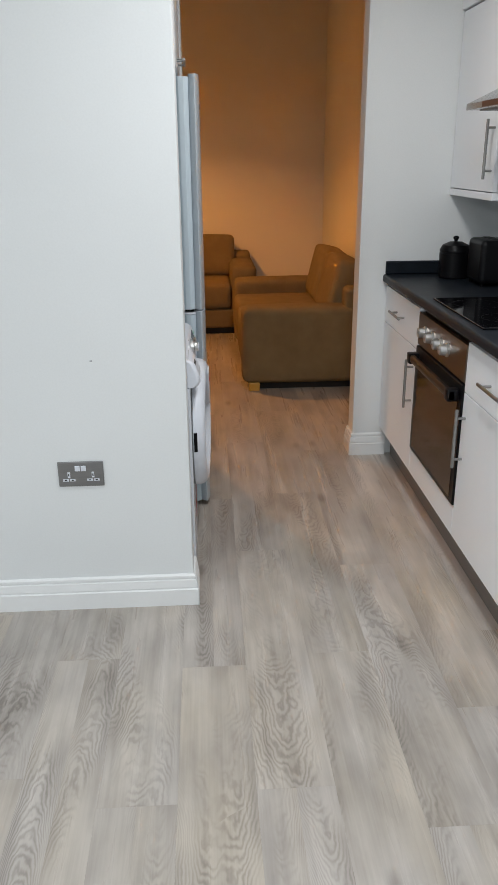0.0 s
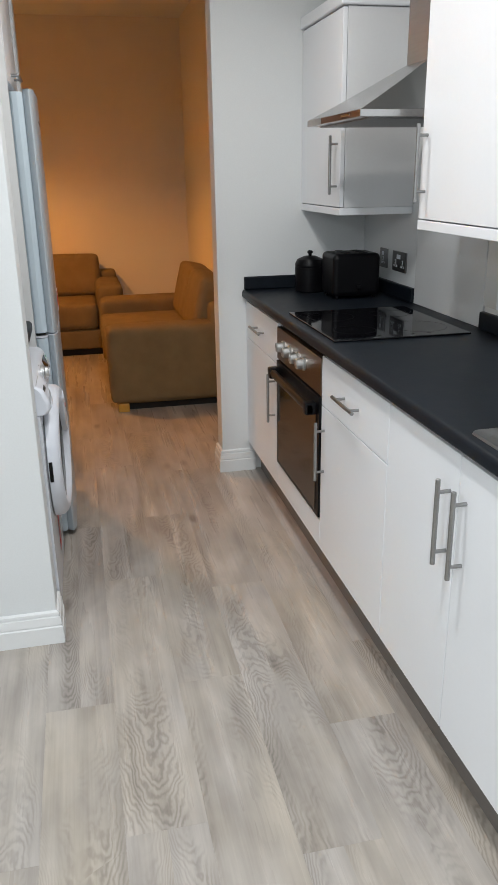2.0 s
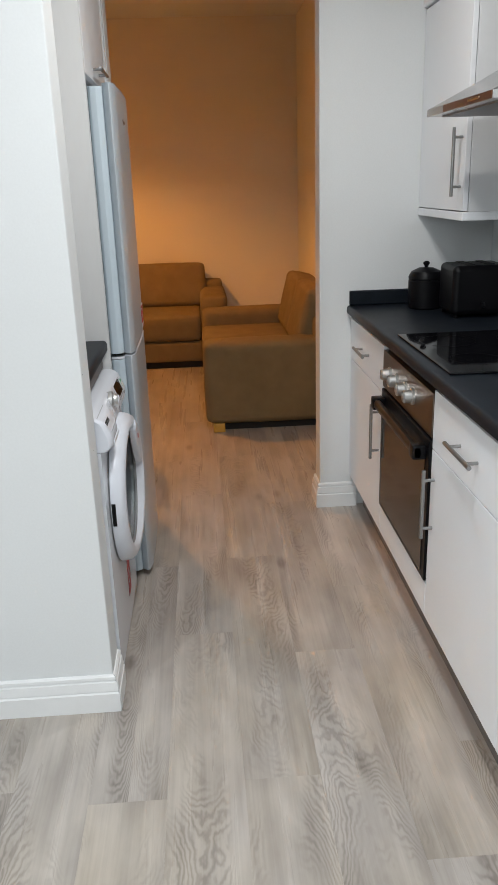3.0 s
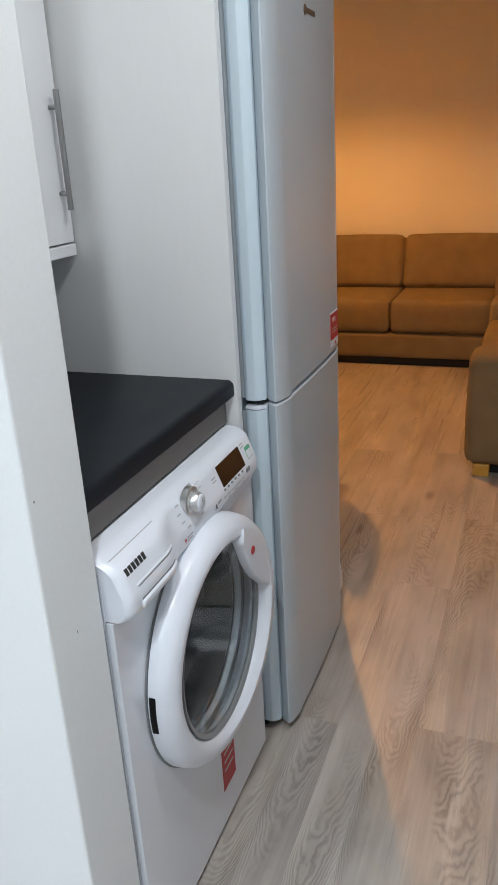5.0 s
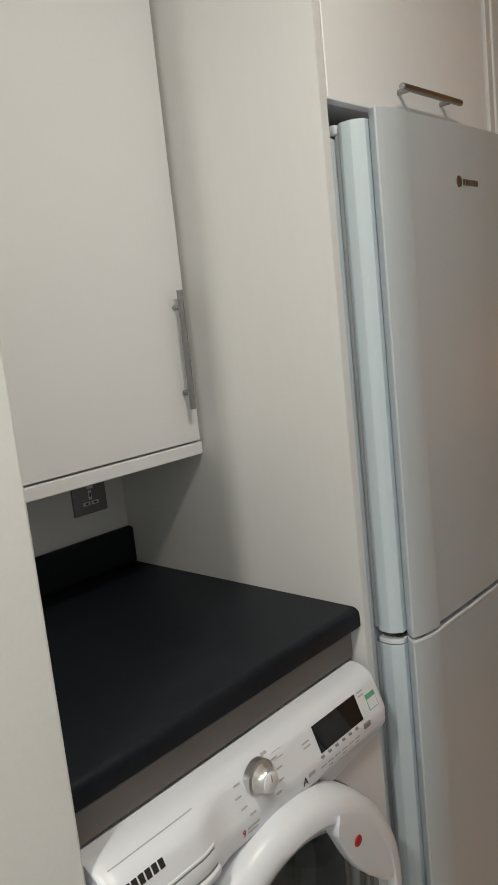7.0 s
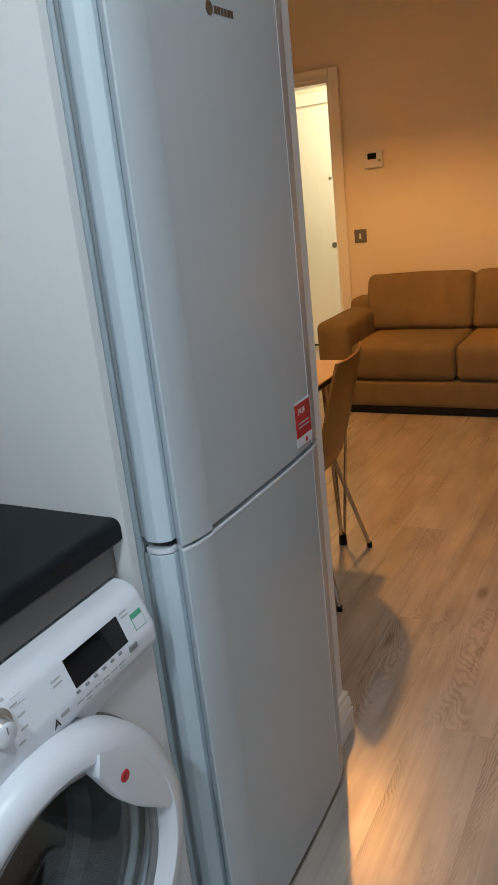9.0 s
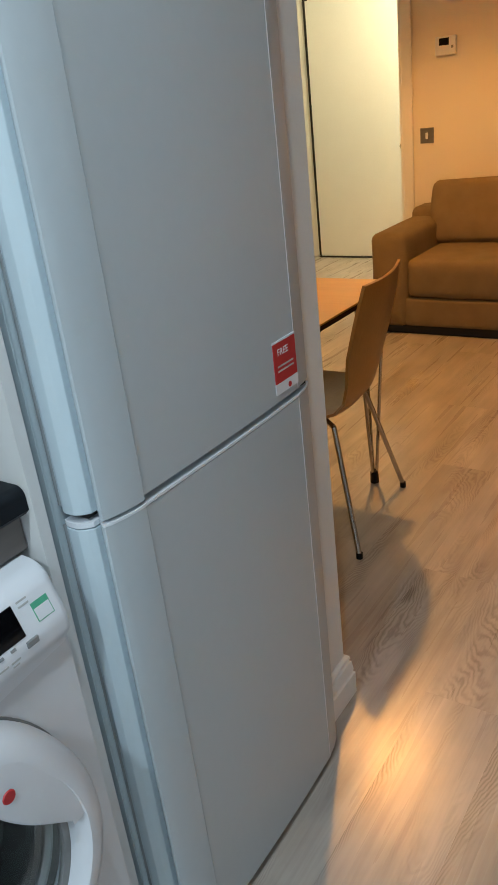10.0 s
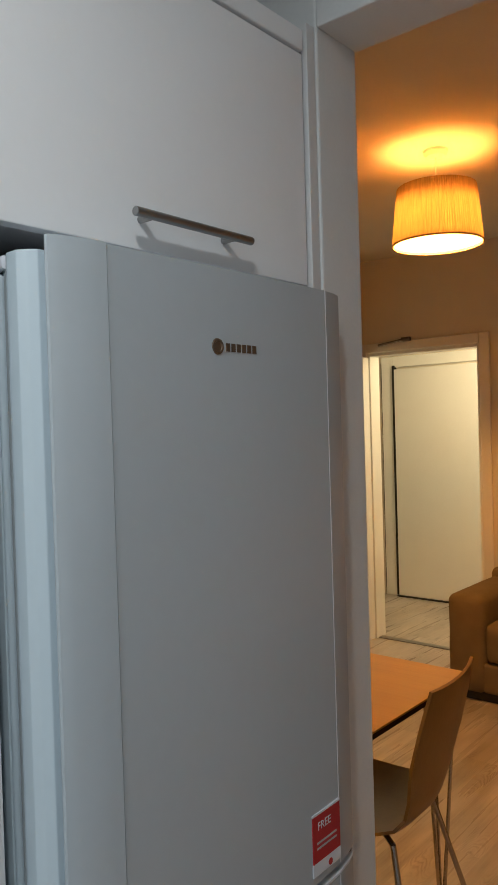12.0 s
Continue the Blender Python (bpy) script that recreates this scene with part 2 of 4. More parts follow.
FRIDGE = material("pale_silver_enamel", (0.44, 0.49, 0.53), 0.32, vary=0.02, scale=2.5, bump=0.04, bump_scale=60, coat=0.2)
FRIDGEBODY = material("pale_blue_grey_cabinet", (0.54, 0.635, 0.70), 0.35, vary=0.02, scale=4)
GREYPL = material("grey_plastic", (0.22, 0.23, 0.24), 0.4, vary=0.05, scale=10)
GASKET = material("pale_grey_gasket", (0.34, 0.37, 0.39), 0.5, vary=0.05, scale=10)
RUBBER = material("grey_rubber", (0.10, 0.10, 0.10), 0.6, vary=0.1, scale=10)
DRUM = material("drum_steel", (0.075, 0.068, 0.06), 0.33, 0.9, 0.08, 9.0)
RED = material("red_label_ink", (0.42, 0.022, 0.03), 0.45, vary=0.06, scale=20)
GREEN = material("green_label_ink", (0.10, 0.38, 0.24), 0.45, vary=0.06, scale=20)
INK = material("black_print", (0.02, 0.02, 0.02), 0.5, vary=0.1, scale=30)
PALEINK = material("grey_print", (0.42, 0.43, 0.44), 0.5, vary=0.1, scale=30)
COPPER = brushed("copper_brown_strip", (0.21, 0.10, 0.055), 0.35, (14, 0.6, 14))
BADGE = material("bronze_badge", (0.17, 0.125, 0.09), 0.35, 0.6, 0.1, 30)
FABRIC = material("tan_woven_upholstery", (0.21, 0.157, 0.083), 0.95, vary=0.14, scale=9, bump=0.9, bump_scale=420, spec=0.15)
SHADE = material("pleated_cream_fabric", (0.52, 0.35, 0.135), 0.9, vary=0.22, scale=90, bump=0.3, bump_scale=140, stretch=(1, 1, 0.03), spec=0.1)
LEGSTEEL = material("chromed_tube", (0.50, 0.48, 0.45), 0.22, 1.0, 0.05, 10)
GLASS = glass("door_bowl_glass", (0.86, 0.9, 0.9))
FLOORWOOD = floor_material("grey_oak_plank", (0.165, 0.143, 0.121), (0.54, 0.495, 0.443), 0.275)
PLY = wood_material("oak_plywood", (0.16, 0.080, 0.014), (0.28, 0.150, 0.034), 0.35, along=2, scale=1.5, contrast=0.8)
TABLEWOOD = wood_material("orange_oak_veneer", (0.40, 0.215, 0.028), (0.56, 0.345, 0.055), 0.36, along=0, scale=1.3, contrast=0.7)

# the shade lets the bulb's light through
tn, tl = SHADE.node_tree.nodes, SHADE.node_tree.links
trans, mixs = tn.new("ShaderNodeBsdfTranslucent"), tn.new("ShaderNodeMixShader")
tl.new(next(k for k in tn if k.type == 'VALTORGB').outputs[0], trans.inputs[0])
mixs.inputs[0].default_value = 0.027
tl.new(tn["Principled BSDF"].outputs[0], mixs.inputs[1])
tl.new(trans.outputs[0], mixs.inputs[2])
tl.new(mixs.outputs[0], tn["Material Output"].inputs[0])


# ---- mesh helpers ----
ORIGIN = {}


def solid(x0, x1, y0, y1, z0, z1, bevel=0.0, segments=2):
    """A block with rounded edges."""
    bm = bmesh.new()
    bmesh.ops.create_cube(bm, size=1)
    for v in bm.verts:
        v.co = Vector((x0 + (v.co.x + 0.5) * (x1 - x0), y0 + (v.co.y + 0.5) * (y1 - y0), z0 + (v.co.z + 0.5) * (z1 - z0)))
    if bevel:
        bmesh.ops.bevel(bm, geom=bm.edges[:], offset=bevel, segments=segments, affect="EDGES", profile=0.5)
    return bm


def join(*bms):
    """Several bmeshes of one part, in one."""
    out = bmesh.new()
    for b in bms:
        me = bpy.data.meshes.new("tmp")
        b.to_mesh(me)
        b.free()
        out.from_mesh(me)
        bpy.data.meshes.remove(me)
    return out


def rod(a, b, r, sides=14, r2=None, cap=0.0):
    """A round bar from a to b."""
    a, b = Vector(a), Vector(b)
    bm = bmesh.new()
    d = b - a
    bmesh.ops.create_cone(bm, cap_ends=True, segments=sides, radius1=r, radius2=r if r2 is None else r2, depth=d.length)
    if cap:
        rims = [e for e in bm.edges if abs(abs(e.verts[0].co.z) - d.length / 2) < 1e-5 and abs(e.verts[0].co.z - e.verts[1].co.z) < 1e-5]
        bmesh.ops.bevel(bm, geom=rims, offset=cap, segments=2, affect="EDGES", profile=0.5)
    q = d.to_track_quat("Z", "Y").to_matrix().to_4x4()
    bm.transform(Matrix.Translation((a + b) / 2) @ q)
    return bm


def prism(points, axis, lo, hi, bevel=0.0):
    """A profile of (u, v) points drawn out along an axis: x (u=y, v=z), y (u=x, v=z), z (u=x, v=y)."""
    bm = bmesh.new()

    def at(u, v, w):
        return {"x": (w, u, v), "y": (u, w, v), "z": (u, v, w)}[axis]
    a = [bm.verts.new(at(u, v, lo)) for u, v in points]
    b = [bm.verts.new(at(u, v, hi)) for u, v in points]
    k = len(points)
    bm.faces.new(a)
    bm.faces.new(b)
    for i in range(k):
        bm.faces.new((a[i], a[(i + 1) % k], b[(i + 1) % k], b[i]))
    bmesh.ops.recalc_face_normals(bm, faces=bm.faces[:])
    if bevel:
        bmesh.ops.bevel(bm, geom=bm.edges[:], offset=bevel, segments=2, affect="EDGES", profile=0.5)
    return bm


def lathe(profile, centre, axis="z", steps=48, closed=False, squash=None):
    """A profile of (radius, height) turned round an axis through centre."""
    bm = bmesh.new()
    rings = []
    for r, h in profile:
        ring = []
        for i in range(steps):
            a = 2 * math.pi * i / steps
            c, s = r * math.cos(a), r * math.sin(a)
            p = (c, s, h) if axis == "z" else (h, c, s)
            ring.append(bm.verts.new(Vector(p) + Vector(centre)))
        rings.append(ring)
    pairs = list(zip(rings, rings[1:])) + ([(rings[-1], rings[0])] if closed else [])
    for p, q in pairs:
        for i in range(steps):
            j = (i + 1) % steps
            bm.faces.new((p[i], p[j], q[j], q[i]))
    if not closed:
        for ring in (rings[0], rings[-1]):
            bm.faces.new(ring)
    bmesh.ops.recalc_face_normals(bm, faces=bm.faces[:])
    return bm


def finish(name, bm, mat, offset=(0, 0, 0), smooth=35):
    bmesh.ops.translate(bm, verts=bm.verts[:], vec=-Vector(offset))
    # broad flat faces stay flat beside their rounded edges
    for f in bm.faces:
        f.smooth = True
    for e in bm.edges:
        a = e.calc_face_angle(0.0)
        if a > radians(smooth):
            e.smooth = False
        elif a > radians(8) and len(e.link_faces) == 2:
            s = sorted(f.calc_area() for f in e.link_faces)
            e.smooth = s[1] < 10 * s[0]
    me = bpy.data.meshes.new(name)
    bm.to_mesh(me)
    bm.free()
    me.materials.append(mat)
    return me


def thing(name, origin, label, category, group="", kind=""):
    ob = new(name)
    ob.empty_display_size = 0.1
    ob.location = origin
    ORIGIN[ob.name] = tuple(origin)
    return tagged(ob, label, category, group, kind)


def part(name, bm, mat, parent, label="", smooth=35):
    o = ORIGIN[parent.name]
    ob = new(name, finish(name, bm, mat, o, smooth))
    ob.parent = parent
    ORIGIN[ob.name] = o
    return tagged(ob, label)


def lettering(name, words, size, place, across, up, mat, parent):
    """Words in the built-in font, as a thin mesh: place is the lower left corner, across and up are the text's axes."""
    curve = bpy.data.curves.new(name, "FONT")
    curve.body, curve.size, curve.extrude, curve.resolution_u = words, size, 0.0002, 2
    tmp = bpy.data.objects.new(name, curve)
    me = bpy.data.meshes.new_from_object(tmp)
    bpy.data.objects.remove(tmp)
    a, u = Vector(across).normalized(), Vector(up).normalized()
    n = a.cross(u)
    m = Matrix((a, u, n)).transposed().to_4x4()
    m.translation = Vector(place) - Vector(ORIGIN[parent.name])
    me.transform(m)
    me.materials.append(mat)
    ob = new(name, me)
    ob.parent = parent
    ORIGIN[ob.name] = ORIGIN[parent.name]
    return ob


def structure(name, bm, mat, label, category):
    ob = new(name, finish(name, bm, mat))
    ORIGIN[ob.name] = (0, 0, 0)
    return tagged(ob, label, category, kind="structure")


def whole(name, bm, mat, origin, label, category, group=""):
    """A thing of one mesh, with its origin at its base."""
    ob = new(name, finish(name, bm, mat, origin))
    ob.location = origin
    ORIGIN[ob.name] = tuple(origin)
    return tagged(ob, label, category, group)

# ---- the setting ----
KX = 1.475           # kitchen's long wall
AX = -0.72           # back of the alcove on the other side
PY, PY2 = 3.68, 3.80  # the partition to the living room
BY = 7.42            # living room's back wall
KC, LC = 2.46, 2.74   # ceilings

floor = structure("floor", solid(-4.2, 2.2, -3.4, 10.2, -0.12, -0.006), PLINTH, "screed under grey oak planks", "floor")
structure("ceiling_kitchen", solid(-3.2, 1.7, -2.6, PY, KC, KC + 0.1), CEIL, "white painted kitchen ceiling", "ceiling")
structure("ceiling_living", solid(-3.0, 1.4, PY, BY + 0.12, LC, LC + 0.1), CEIL, "white painted ceiling in warm lamplight", "ceiling")
structure("ceiling_hall", solid(-3.6, -0.9, BY + 0.12, 8.9, 2.42, 2.52), CEIL, "white painted hall ceiling", "ceiling")
structure("wall_east_kitchen", solid(KX, KX + 0.12, -2.6, PY2, 0, KC), WALL, "white painted kitchen wall", "wall")
structure("wall_south", solid(-3.2, KX, -2.6, -2.48, 0, KC), WALL, "plain white wall", "wall")
structure("wall_west_kitchen", solid(-3.2, -3.08, -2.48, 2.32, 0, KC), WALL, "plain white wall", "wall")
structure("wall_stub", solid(-3.08, -0.078, 2.312, 2.436, 0, KC, 0.004), WALL, "white painted end of a short wall with a socket", "wall")
structure("wall_alcove", solid(AX - 0.12, AX, 2.437, PY, 0, KC), WALL, "white wall behind the washing machine", "wall")
structure("wall_partition_east", solid(0.735, KX, PY, PY2, 0, LC, 0.004), WALL, "white wall beside the opening to the living room", "wall")
structure("wall_partition_west", solid(-3.0, -0.085, PY, PY2, 0, LC, 0.004), WALL, "white wall behind the fridge end", "wall")
structure("wall_partition_header", solid(-0.085, 0.735, PY, PY2, 2.212, LC, 0.003), WALL, "white header over the wide opening", "wall")
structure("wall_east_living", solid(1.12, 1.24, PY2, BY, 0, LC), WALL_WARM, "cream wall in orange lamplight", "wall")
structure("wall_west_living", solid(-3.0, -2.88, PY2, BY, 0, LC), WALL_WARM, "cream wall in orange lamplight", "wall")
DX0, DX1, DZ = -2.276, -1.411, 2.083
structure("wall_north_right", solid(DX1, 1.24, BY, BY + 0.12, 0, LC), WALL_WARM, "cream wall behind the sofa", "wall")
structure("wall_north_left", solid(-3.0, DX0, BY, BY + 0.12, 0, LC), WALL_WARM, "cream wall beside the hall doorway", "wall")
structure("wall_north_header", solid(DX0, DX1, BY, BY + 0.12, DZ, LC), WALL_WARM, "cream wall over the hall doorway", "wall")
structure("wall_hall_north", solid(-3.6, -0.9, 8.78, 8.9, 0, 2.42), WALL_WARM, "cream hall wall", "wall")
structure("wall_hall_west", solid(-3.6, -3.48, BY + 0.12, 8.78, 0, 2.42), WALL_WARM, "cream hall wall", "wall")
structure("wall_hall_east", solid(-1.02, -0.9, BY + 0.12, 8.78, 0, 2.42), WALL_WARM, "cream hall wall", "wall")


SKIRT = [(0, 0), (0.018, 0), (0.018, 0.061), (0.013, 0.0645), (0.013, 0.068), (0.0155, 0.070), (0.012, 0.096), (0.006, 0.0985), (0.006, 0.102), (0.010, 0.104), (0.009, 0.112), (0.004, 0.117), (0, 0.117)]


def skirting(name, x0, y0, x1, y1, nx, ny, ext0=0.0, ext1=0.0):
    """A moulded skirting along a wall line, standing out towards (nx, ny)."""
    a, b = Vector((x0, y0, 0)), Vector((x1, y1, 0))
    d = (b - a).normalized()
    n = Vector((nx, ny, 0))
    bm = bmesh.new()
    ends = []
    for p, e in ((a, -ext0), (b, ext1)):
        ends.append([bm.verts.new(p + n * u + d * (e * u / 0.018) + Vector((0, 0, v))) for u, v in SKIRT])
    k = len(SKIRT)
    bm.faces.new(ends[0])
    bm.faces.new(ends[1])
    for i in range(k):
        bm.faces.new((ends[0][i], ends[0][(i + 1) % k], ends[1][(i + 1) % k], ends[1][i]))
    bmesh.ops.recalc_face_normals(bm, faces=bm.faces[:])
    return structure(name, bm, TRIM, "white moulded skirting board", "skirting")


skirting("baseboard_1", -3.08, 2.312, -0.080, 2.312, 0, -1, 0, 0.018)
skirting("baseboard_2", -0.078, 2.312, -0.078, 2.436, 1, 0, 0.018, 0)
skirting("baseboard_3", 0.735, PY, 0.905, PY, 0, -1, 0.018, 0)
skirting("baseboard_4", 0.735, PY, 0.735, PY2, -1, 0, 0.018, 0.018)
skirting("baseboard_5", -0.085, PY, -0.085, PY2, 1, 0, 0, 0.018)
skirting("baseboard_6", -2.88, PY2, -0.085, PY2, 0, 1, 0, 0.018)
skirting("baseboard_7", 1.12, PY2, 1.12, BY, -1, 0)
skirting("baseboard_8", DX1 + 0.07, BY, 1.12, BY, 0, -1)
skirting("baseboard_9", -1.9, 8.78, -1.02, 8.78, 0, -1)


# ---- kitchen units ----
def bar_handle(unit, x, y, z, length, direction, out=(1, 0, 0), r=0.006, stand=0.032):
    """A steel bar on two posts; (x, y, z) is its middle on the door's face."""
    d, o, c = Vector(direction), Vector(out), Vector((x, y, z)) + Vector(out) * stand
    h = part("handle", rod(c - d * length / 2, c + d * length / 2, r, 14, cap=0.0015), STEEL, unit, "brushed steel bar handle")
    for s in (-1, 1):
        p = c + d * s * (length / 2 - 0.032)
        part("post", rod(p - o * stand, p, r * 0.8, 10), STEEL, h)
    return h


FX = 0.872  # faces of the base units


def base_unit(label, y0, y1, doors, drawer=None, group="base units"):
    """doors: (y0, y1, handle y); drawer: the height of its lower edge."""
    u = thing("base_unit", (FX + 0.3, (y0 + y1) / 2, 0), label, "kitchen unit", group)
    part("body", solid(FX + 0.020, KX - 0.003, y0 + 0.001, y1 - 0.001, 0.15, 0.894), CARCASS, u)
    for a, b, hy in doors:
        d = part("door", solid(FX, FX + 0.018, a + 0.0015, b - 0.0015, 0.155, 0.880 if drawer is None else drawer - 0.002, 0.0015), GLOSS, u, "white gloss door")
        zt = 0.865 if drawer is None else drawer
        bar_handle(d, FX, hy, zt - 0.16, 0.215, (0, 0, 1), (-1, 0, 0))
    if drawer:
        d = part("drawer_front", solid(FX, FX + 0.018, y0 + 0.0015, y1 - 0.0015, drawer + 0.002, 0.880, 0.0015), GLOSS, u, "white gloss drawer front")
        bar_handle(d, FX, (y0 + y1) / 2, (drawer + 0.880) / 2, 0.19, (0, 1, 0), (-1, 0, 0))
    return u


base_unit("white gloss base unit with drawer beside the wall", 3.066, PY - 0.004, [(3.066, PY - 0.004, 3.11)], 0.706)
base_unit("white gloss base unit with drawer beside the oven", 1.862, 2.456, [(1.862, 2.456, 2.42)], 0.706)
base_unit("white gloss double-door unit under the sink", 1.055, 1.862, [(1.459, 1.862, 1.497), (1.055, 1.459, 1.421)])

pl = whole("plinth", solid(0.934, 0.950, 1.02, PY - 0.022, 0.002, 0.148, 0.001), PLINTH, (0.94, 2.3, 0.002), "grey-brown plinth under the base units", "plinth")

# the appliance at the end of the run
ap = thing("undercounter_appliance", (1.16, 0.74, 0), "white enamel appliance beside the sink unit", "appliance")
part("body", solid(0.905, KX - 0.03, 0.45, 1.045, 0.02, 0.86, 0.006), WHITEGOODS, ap)
part("front_panel", solid(0.872, 0.904, 0.45, 1.045, 0.09, 0.86, 0.010, 3), WHITEGOODS, ap)
for fy in (0.50, 1.00):
    part("foot", rod((0.93, fy, 0), (0.93, fy, 0.03), 0.02), GREYPL, ap)
part("kick_plate", solid(0.900, 0.912, 0.46, 1.035, 0.012, 0.084, 0.003), WHITEPLASTIC, ap)


def rounded_slab(x0, x1, y0, y1, z0, z1, r, front):
    """A worktop with a rounded front edge on the side front (-1: x0, 1: x1)."""
    pts = []
    xf, xb = (x0, x1) if front < 0 else (x1, x0)
    s = 1 if front < 0 else -1
    pts.append((xb, z0))
    pts.append((xf + s * r * 0.5, z0))
    pts.append((xf, z0 + r * 0.5))
    for i in range(7):
        a = math.pi / 2 * i / 6
        pts.append((xf + s * (r - r * math.cos(a)), z1 - r + r * math.sin(a)))
    pts.append((xb, z1))
    return prism(pts, "y", y0, y1)


WT = 0.934
wt = thing("worktop", (1.16, 2.3, 0.896), "long black slate-look laminate worktop on the white units", "worktop")
# the slab leaves a cut-out for the sink's bowl
SB = (0.918, 1.29, 0.80, 1.365)
part("slab", join(rounded_slab(0.853, SB[0], 0.42, PY - 0.003, 0.896, WT, 0.014, -1), solid(SB[1], KX - 0.003, 0.42, PY - 0.003, 0.896, WT),
                  solid(SB[0], SB[1], 0.42, SB[2], 0.896, WT), solid(SB[0], SB[1], SB[3], PY - 0.003, 0.896, WT)), WORKTOP, wt)


def upstand(x0, x1, y0, y1):
    up = solid(x0, x1, y0, y1, WT + 0.001, WT + 0.062, 0.005, 3)
    return whole("upstand", up, WORKTOP, ((x0 + x1) / 2, (y0 + y1) / 2, WT + 0.001), "black laminate upstand at the worktop's back", "upstand", "upstands")


upstand(KX - 0.024, KX - 0.003, 3.055, PY - 0.025)
upstand(KX - 0.024, KX - 0.003, 0.42, 2.475)
upstand(0.862, KX - 0.003, PY - 0.024, PY - 0.003)

sp = thing("splashback", (KX, 2.7, WT), "pale grey glossy splashback behind the hob", "splashback")
part("panel", solid(KX - 0.010, KX - 0.002, 2.478, 3.053, WT + 0.001, 1.60, 0.001), SPLASH, sp)
part("edge_trim", solid(KX - 0.013, KX - 0.002, 2.374, 2.386, WT + 0.08, 1.27, 0.003), WHITEPLASTIC, sp, "white plastic edge strip")
part("side_panel", solid(KX - 0.009, KX - 0.002, 2.387, 2.476, WT + 0.08, 1.60, 0.001), SPLASH, sp)

# sink
sk = thing("sink", (1.15, 1.0, WT), "stainless steel sink let into the black worktop", "sink")
rim = bmesh.new()
SX0, SX1, SY0, SY1 = 0.880, 1.36, 0.52, 1.452
def ring_points(x0, x1, y0, y1, r, z, k=6):
    pts = []
    for cx, cy, a0 in ((x1 - r, y0 + r, -90), (x1 - r, y1 - r, 0), (x0 + r, y1 - r, 90), (x0 + r, y0 + r, 180)):
        for i in range(k + 1):
            a = radians(a0 + 90 * i / k)
            pts.append((cx + r * math.cos(a), cy + r * math.sin(a), z))
    return pts
loops = [ring_points(SX0, SX1, SY0, SY1, 0.02, WT + 0.001), ring_points(SX0 + 0.002, SX1 - 0.002, SY0 + 0.002, SY1 - 0.002, 0.02, WT + 0.006),
         ring_points(SX0 + 0.012, SX1 - 0.02, SY0 + 0.02, SY1 - 0.02, 0.03, WT + 0.006), ring_points(SX0 + 0.020, SX1 - 0.026, SY0 + 0.028, SY1 - 0.028, 0.03, WT + 0.001),
         ring_points(SB[0] + 0.004, SB[1] - 0.004, SB[2] + 0.004, SB[3] - 0.004, 0.07, WT + 0.002), ring_points(SB[0] + 0.012, SB[1] - 0.012, SB[2] + 0.012, SB[3] - 0.012, 0.07, WT - 0.012),
         ring_points(SB[0] + 0.03, SB[1] - 0.03, SB[2] + 0.03, SB[3] - 0.03, 0.07, WT - 0.15)]
vs = [[rim.verts.new(p) for p in lp] for lp in loops]
for p, q in zip(vs, vs[1:]):
    for i in range(len(p)):
        j = (i + 1) % len(p)
        rim.faces.new((p[i], p[j], q[j], q[i]))
rim.faces.new(vs[-1])
bmesh.ops.recalc_face_normals(rim, faces=rim.faces[:])
part("basin", rim, STEEL, sk)
part("waste", lathe([(0.03, 0.0), (0.03, 0.004), (0.022, 0.003)], (1.13, 1.07, WT - 0.149)), CHROME, sk)

# oven
OY0, OY1 = 2.459, 3.063
ov = thing("oven", (1.15, 2.76, 0.15), "built-in oven with brown-black glass door under the hob", "oven")
part("body", solid(FX + 0.022, KX - 0.01, OY0, OY1, 0.265, 0.894), BLACK, ov)
part("control_panel", solid(FX - 0.002, FX + 0.020, OY0, OY1, 0.735, 0.868, 0.002), BRONZE, ov, "dark bronze steel control panel")
dr = part("door", solid(FX - 0.006, FX + 0.018, OY0 + 0.002, OY1 - 0.002, 0.272, 0.728, 0.003), BLACK, ov)
part("window", solid(FX - 0.0085, FX - 0.007, OY0 + 0.035, OY1 - 0.035, 0.292, 0.66), OVENGLASS, dr, "brown-black oven glass")
hb = part("handle", prism([(FX - 0.045, 0.672), (FX - 0.030, 0.664), (FX - 0.022, 0.676), (FX - 0.026, 0.700), (FX - 0.042, 0.702), (FX - 0.048, 0.688)], "y", OY0 + 0.02, OY1 - 0.02, 0.002), BRONZEDARK, dr)
for hy in (OY0 + 0.02, OY1 - 0.065):
    part("bracket", solid(FX - 0.050, FX - 0.007, hy, hy + 0.045, 0.662, 0.706, 0.006), BLACK, hb)
for ky in (2.955, 2.86, 2.75, 2.665):
    k = part("knob", lathe([(0.0, 0.0), (0.026, 0.0), (0.026, -0.006), (0.021, -0.009), (0.019, -0.030), (0.014, -0.034), (0.0, -0.034)], (FX - 0.002, ky, 0.803), "x", 28), SATIN, ov, "satin chrome control knob")
    part("pointer", solid(FX - 0.038, FX - 0.033, ky - 0.002, ky + 0.002, 0.803, 0.821, 0.001), STEEL, k)
fl = whole("oven_filler", solid(FX, FX + 0.018, OY0, OY1, 0.155, 0.262, 0.0015), GLOSS, (FX, 2.76, 0.155), "white gloss filler strip below the oven", "panel")
part("bearer", solid(FX + 0.018, KX - 0.01, OY0, OY1, 0.15, 0.255), CARCASS, fl)

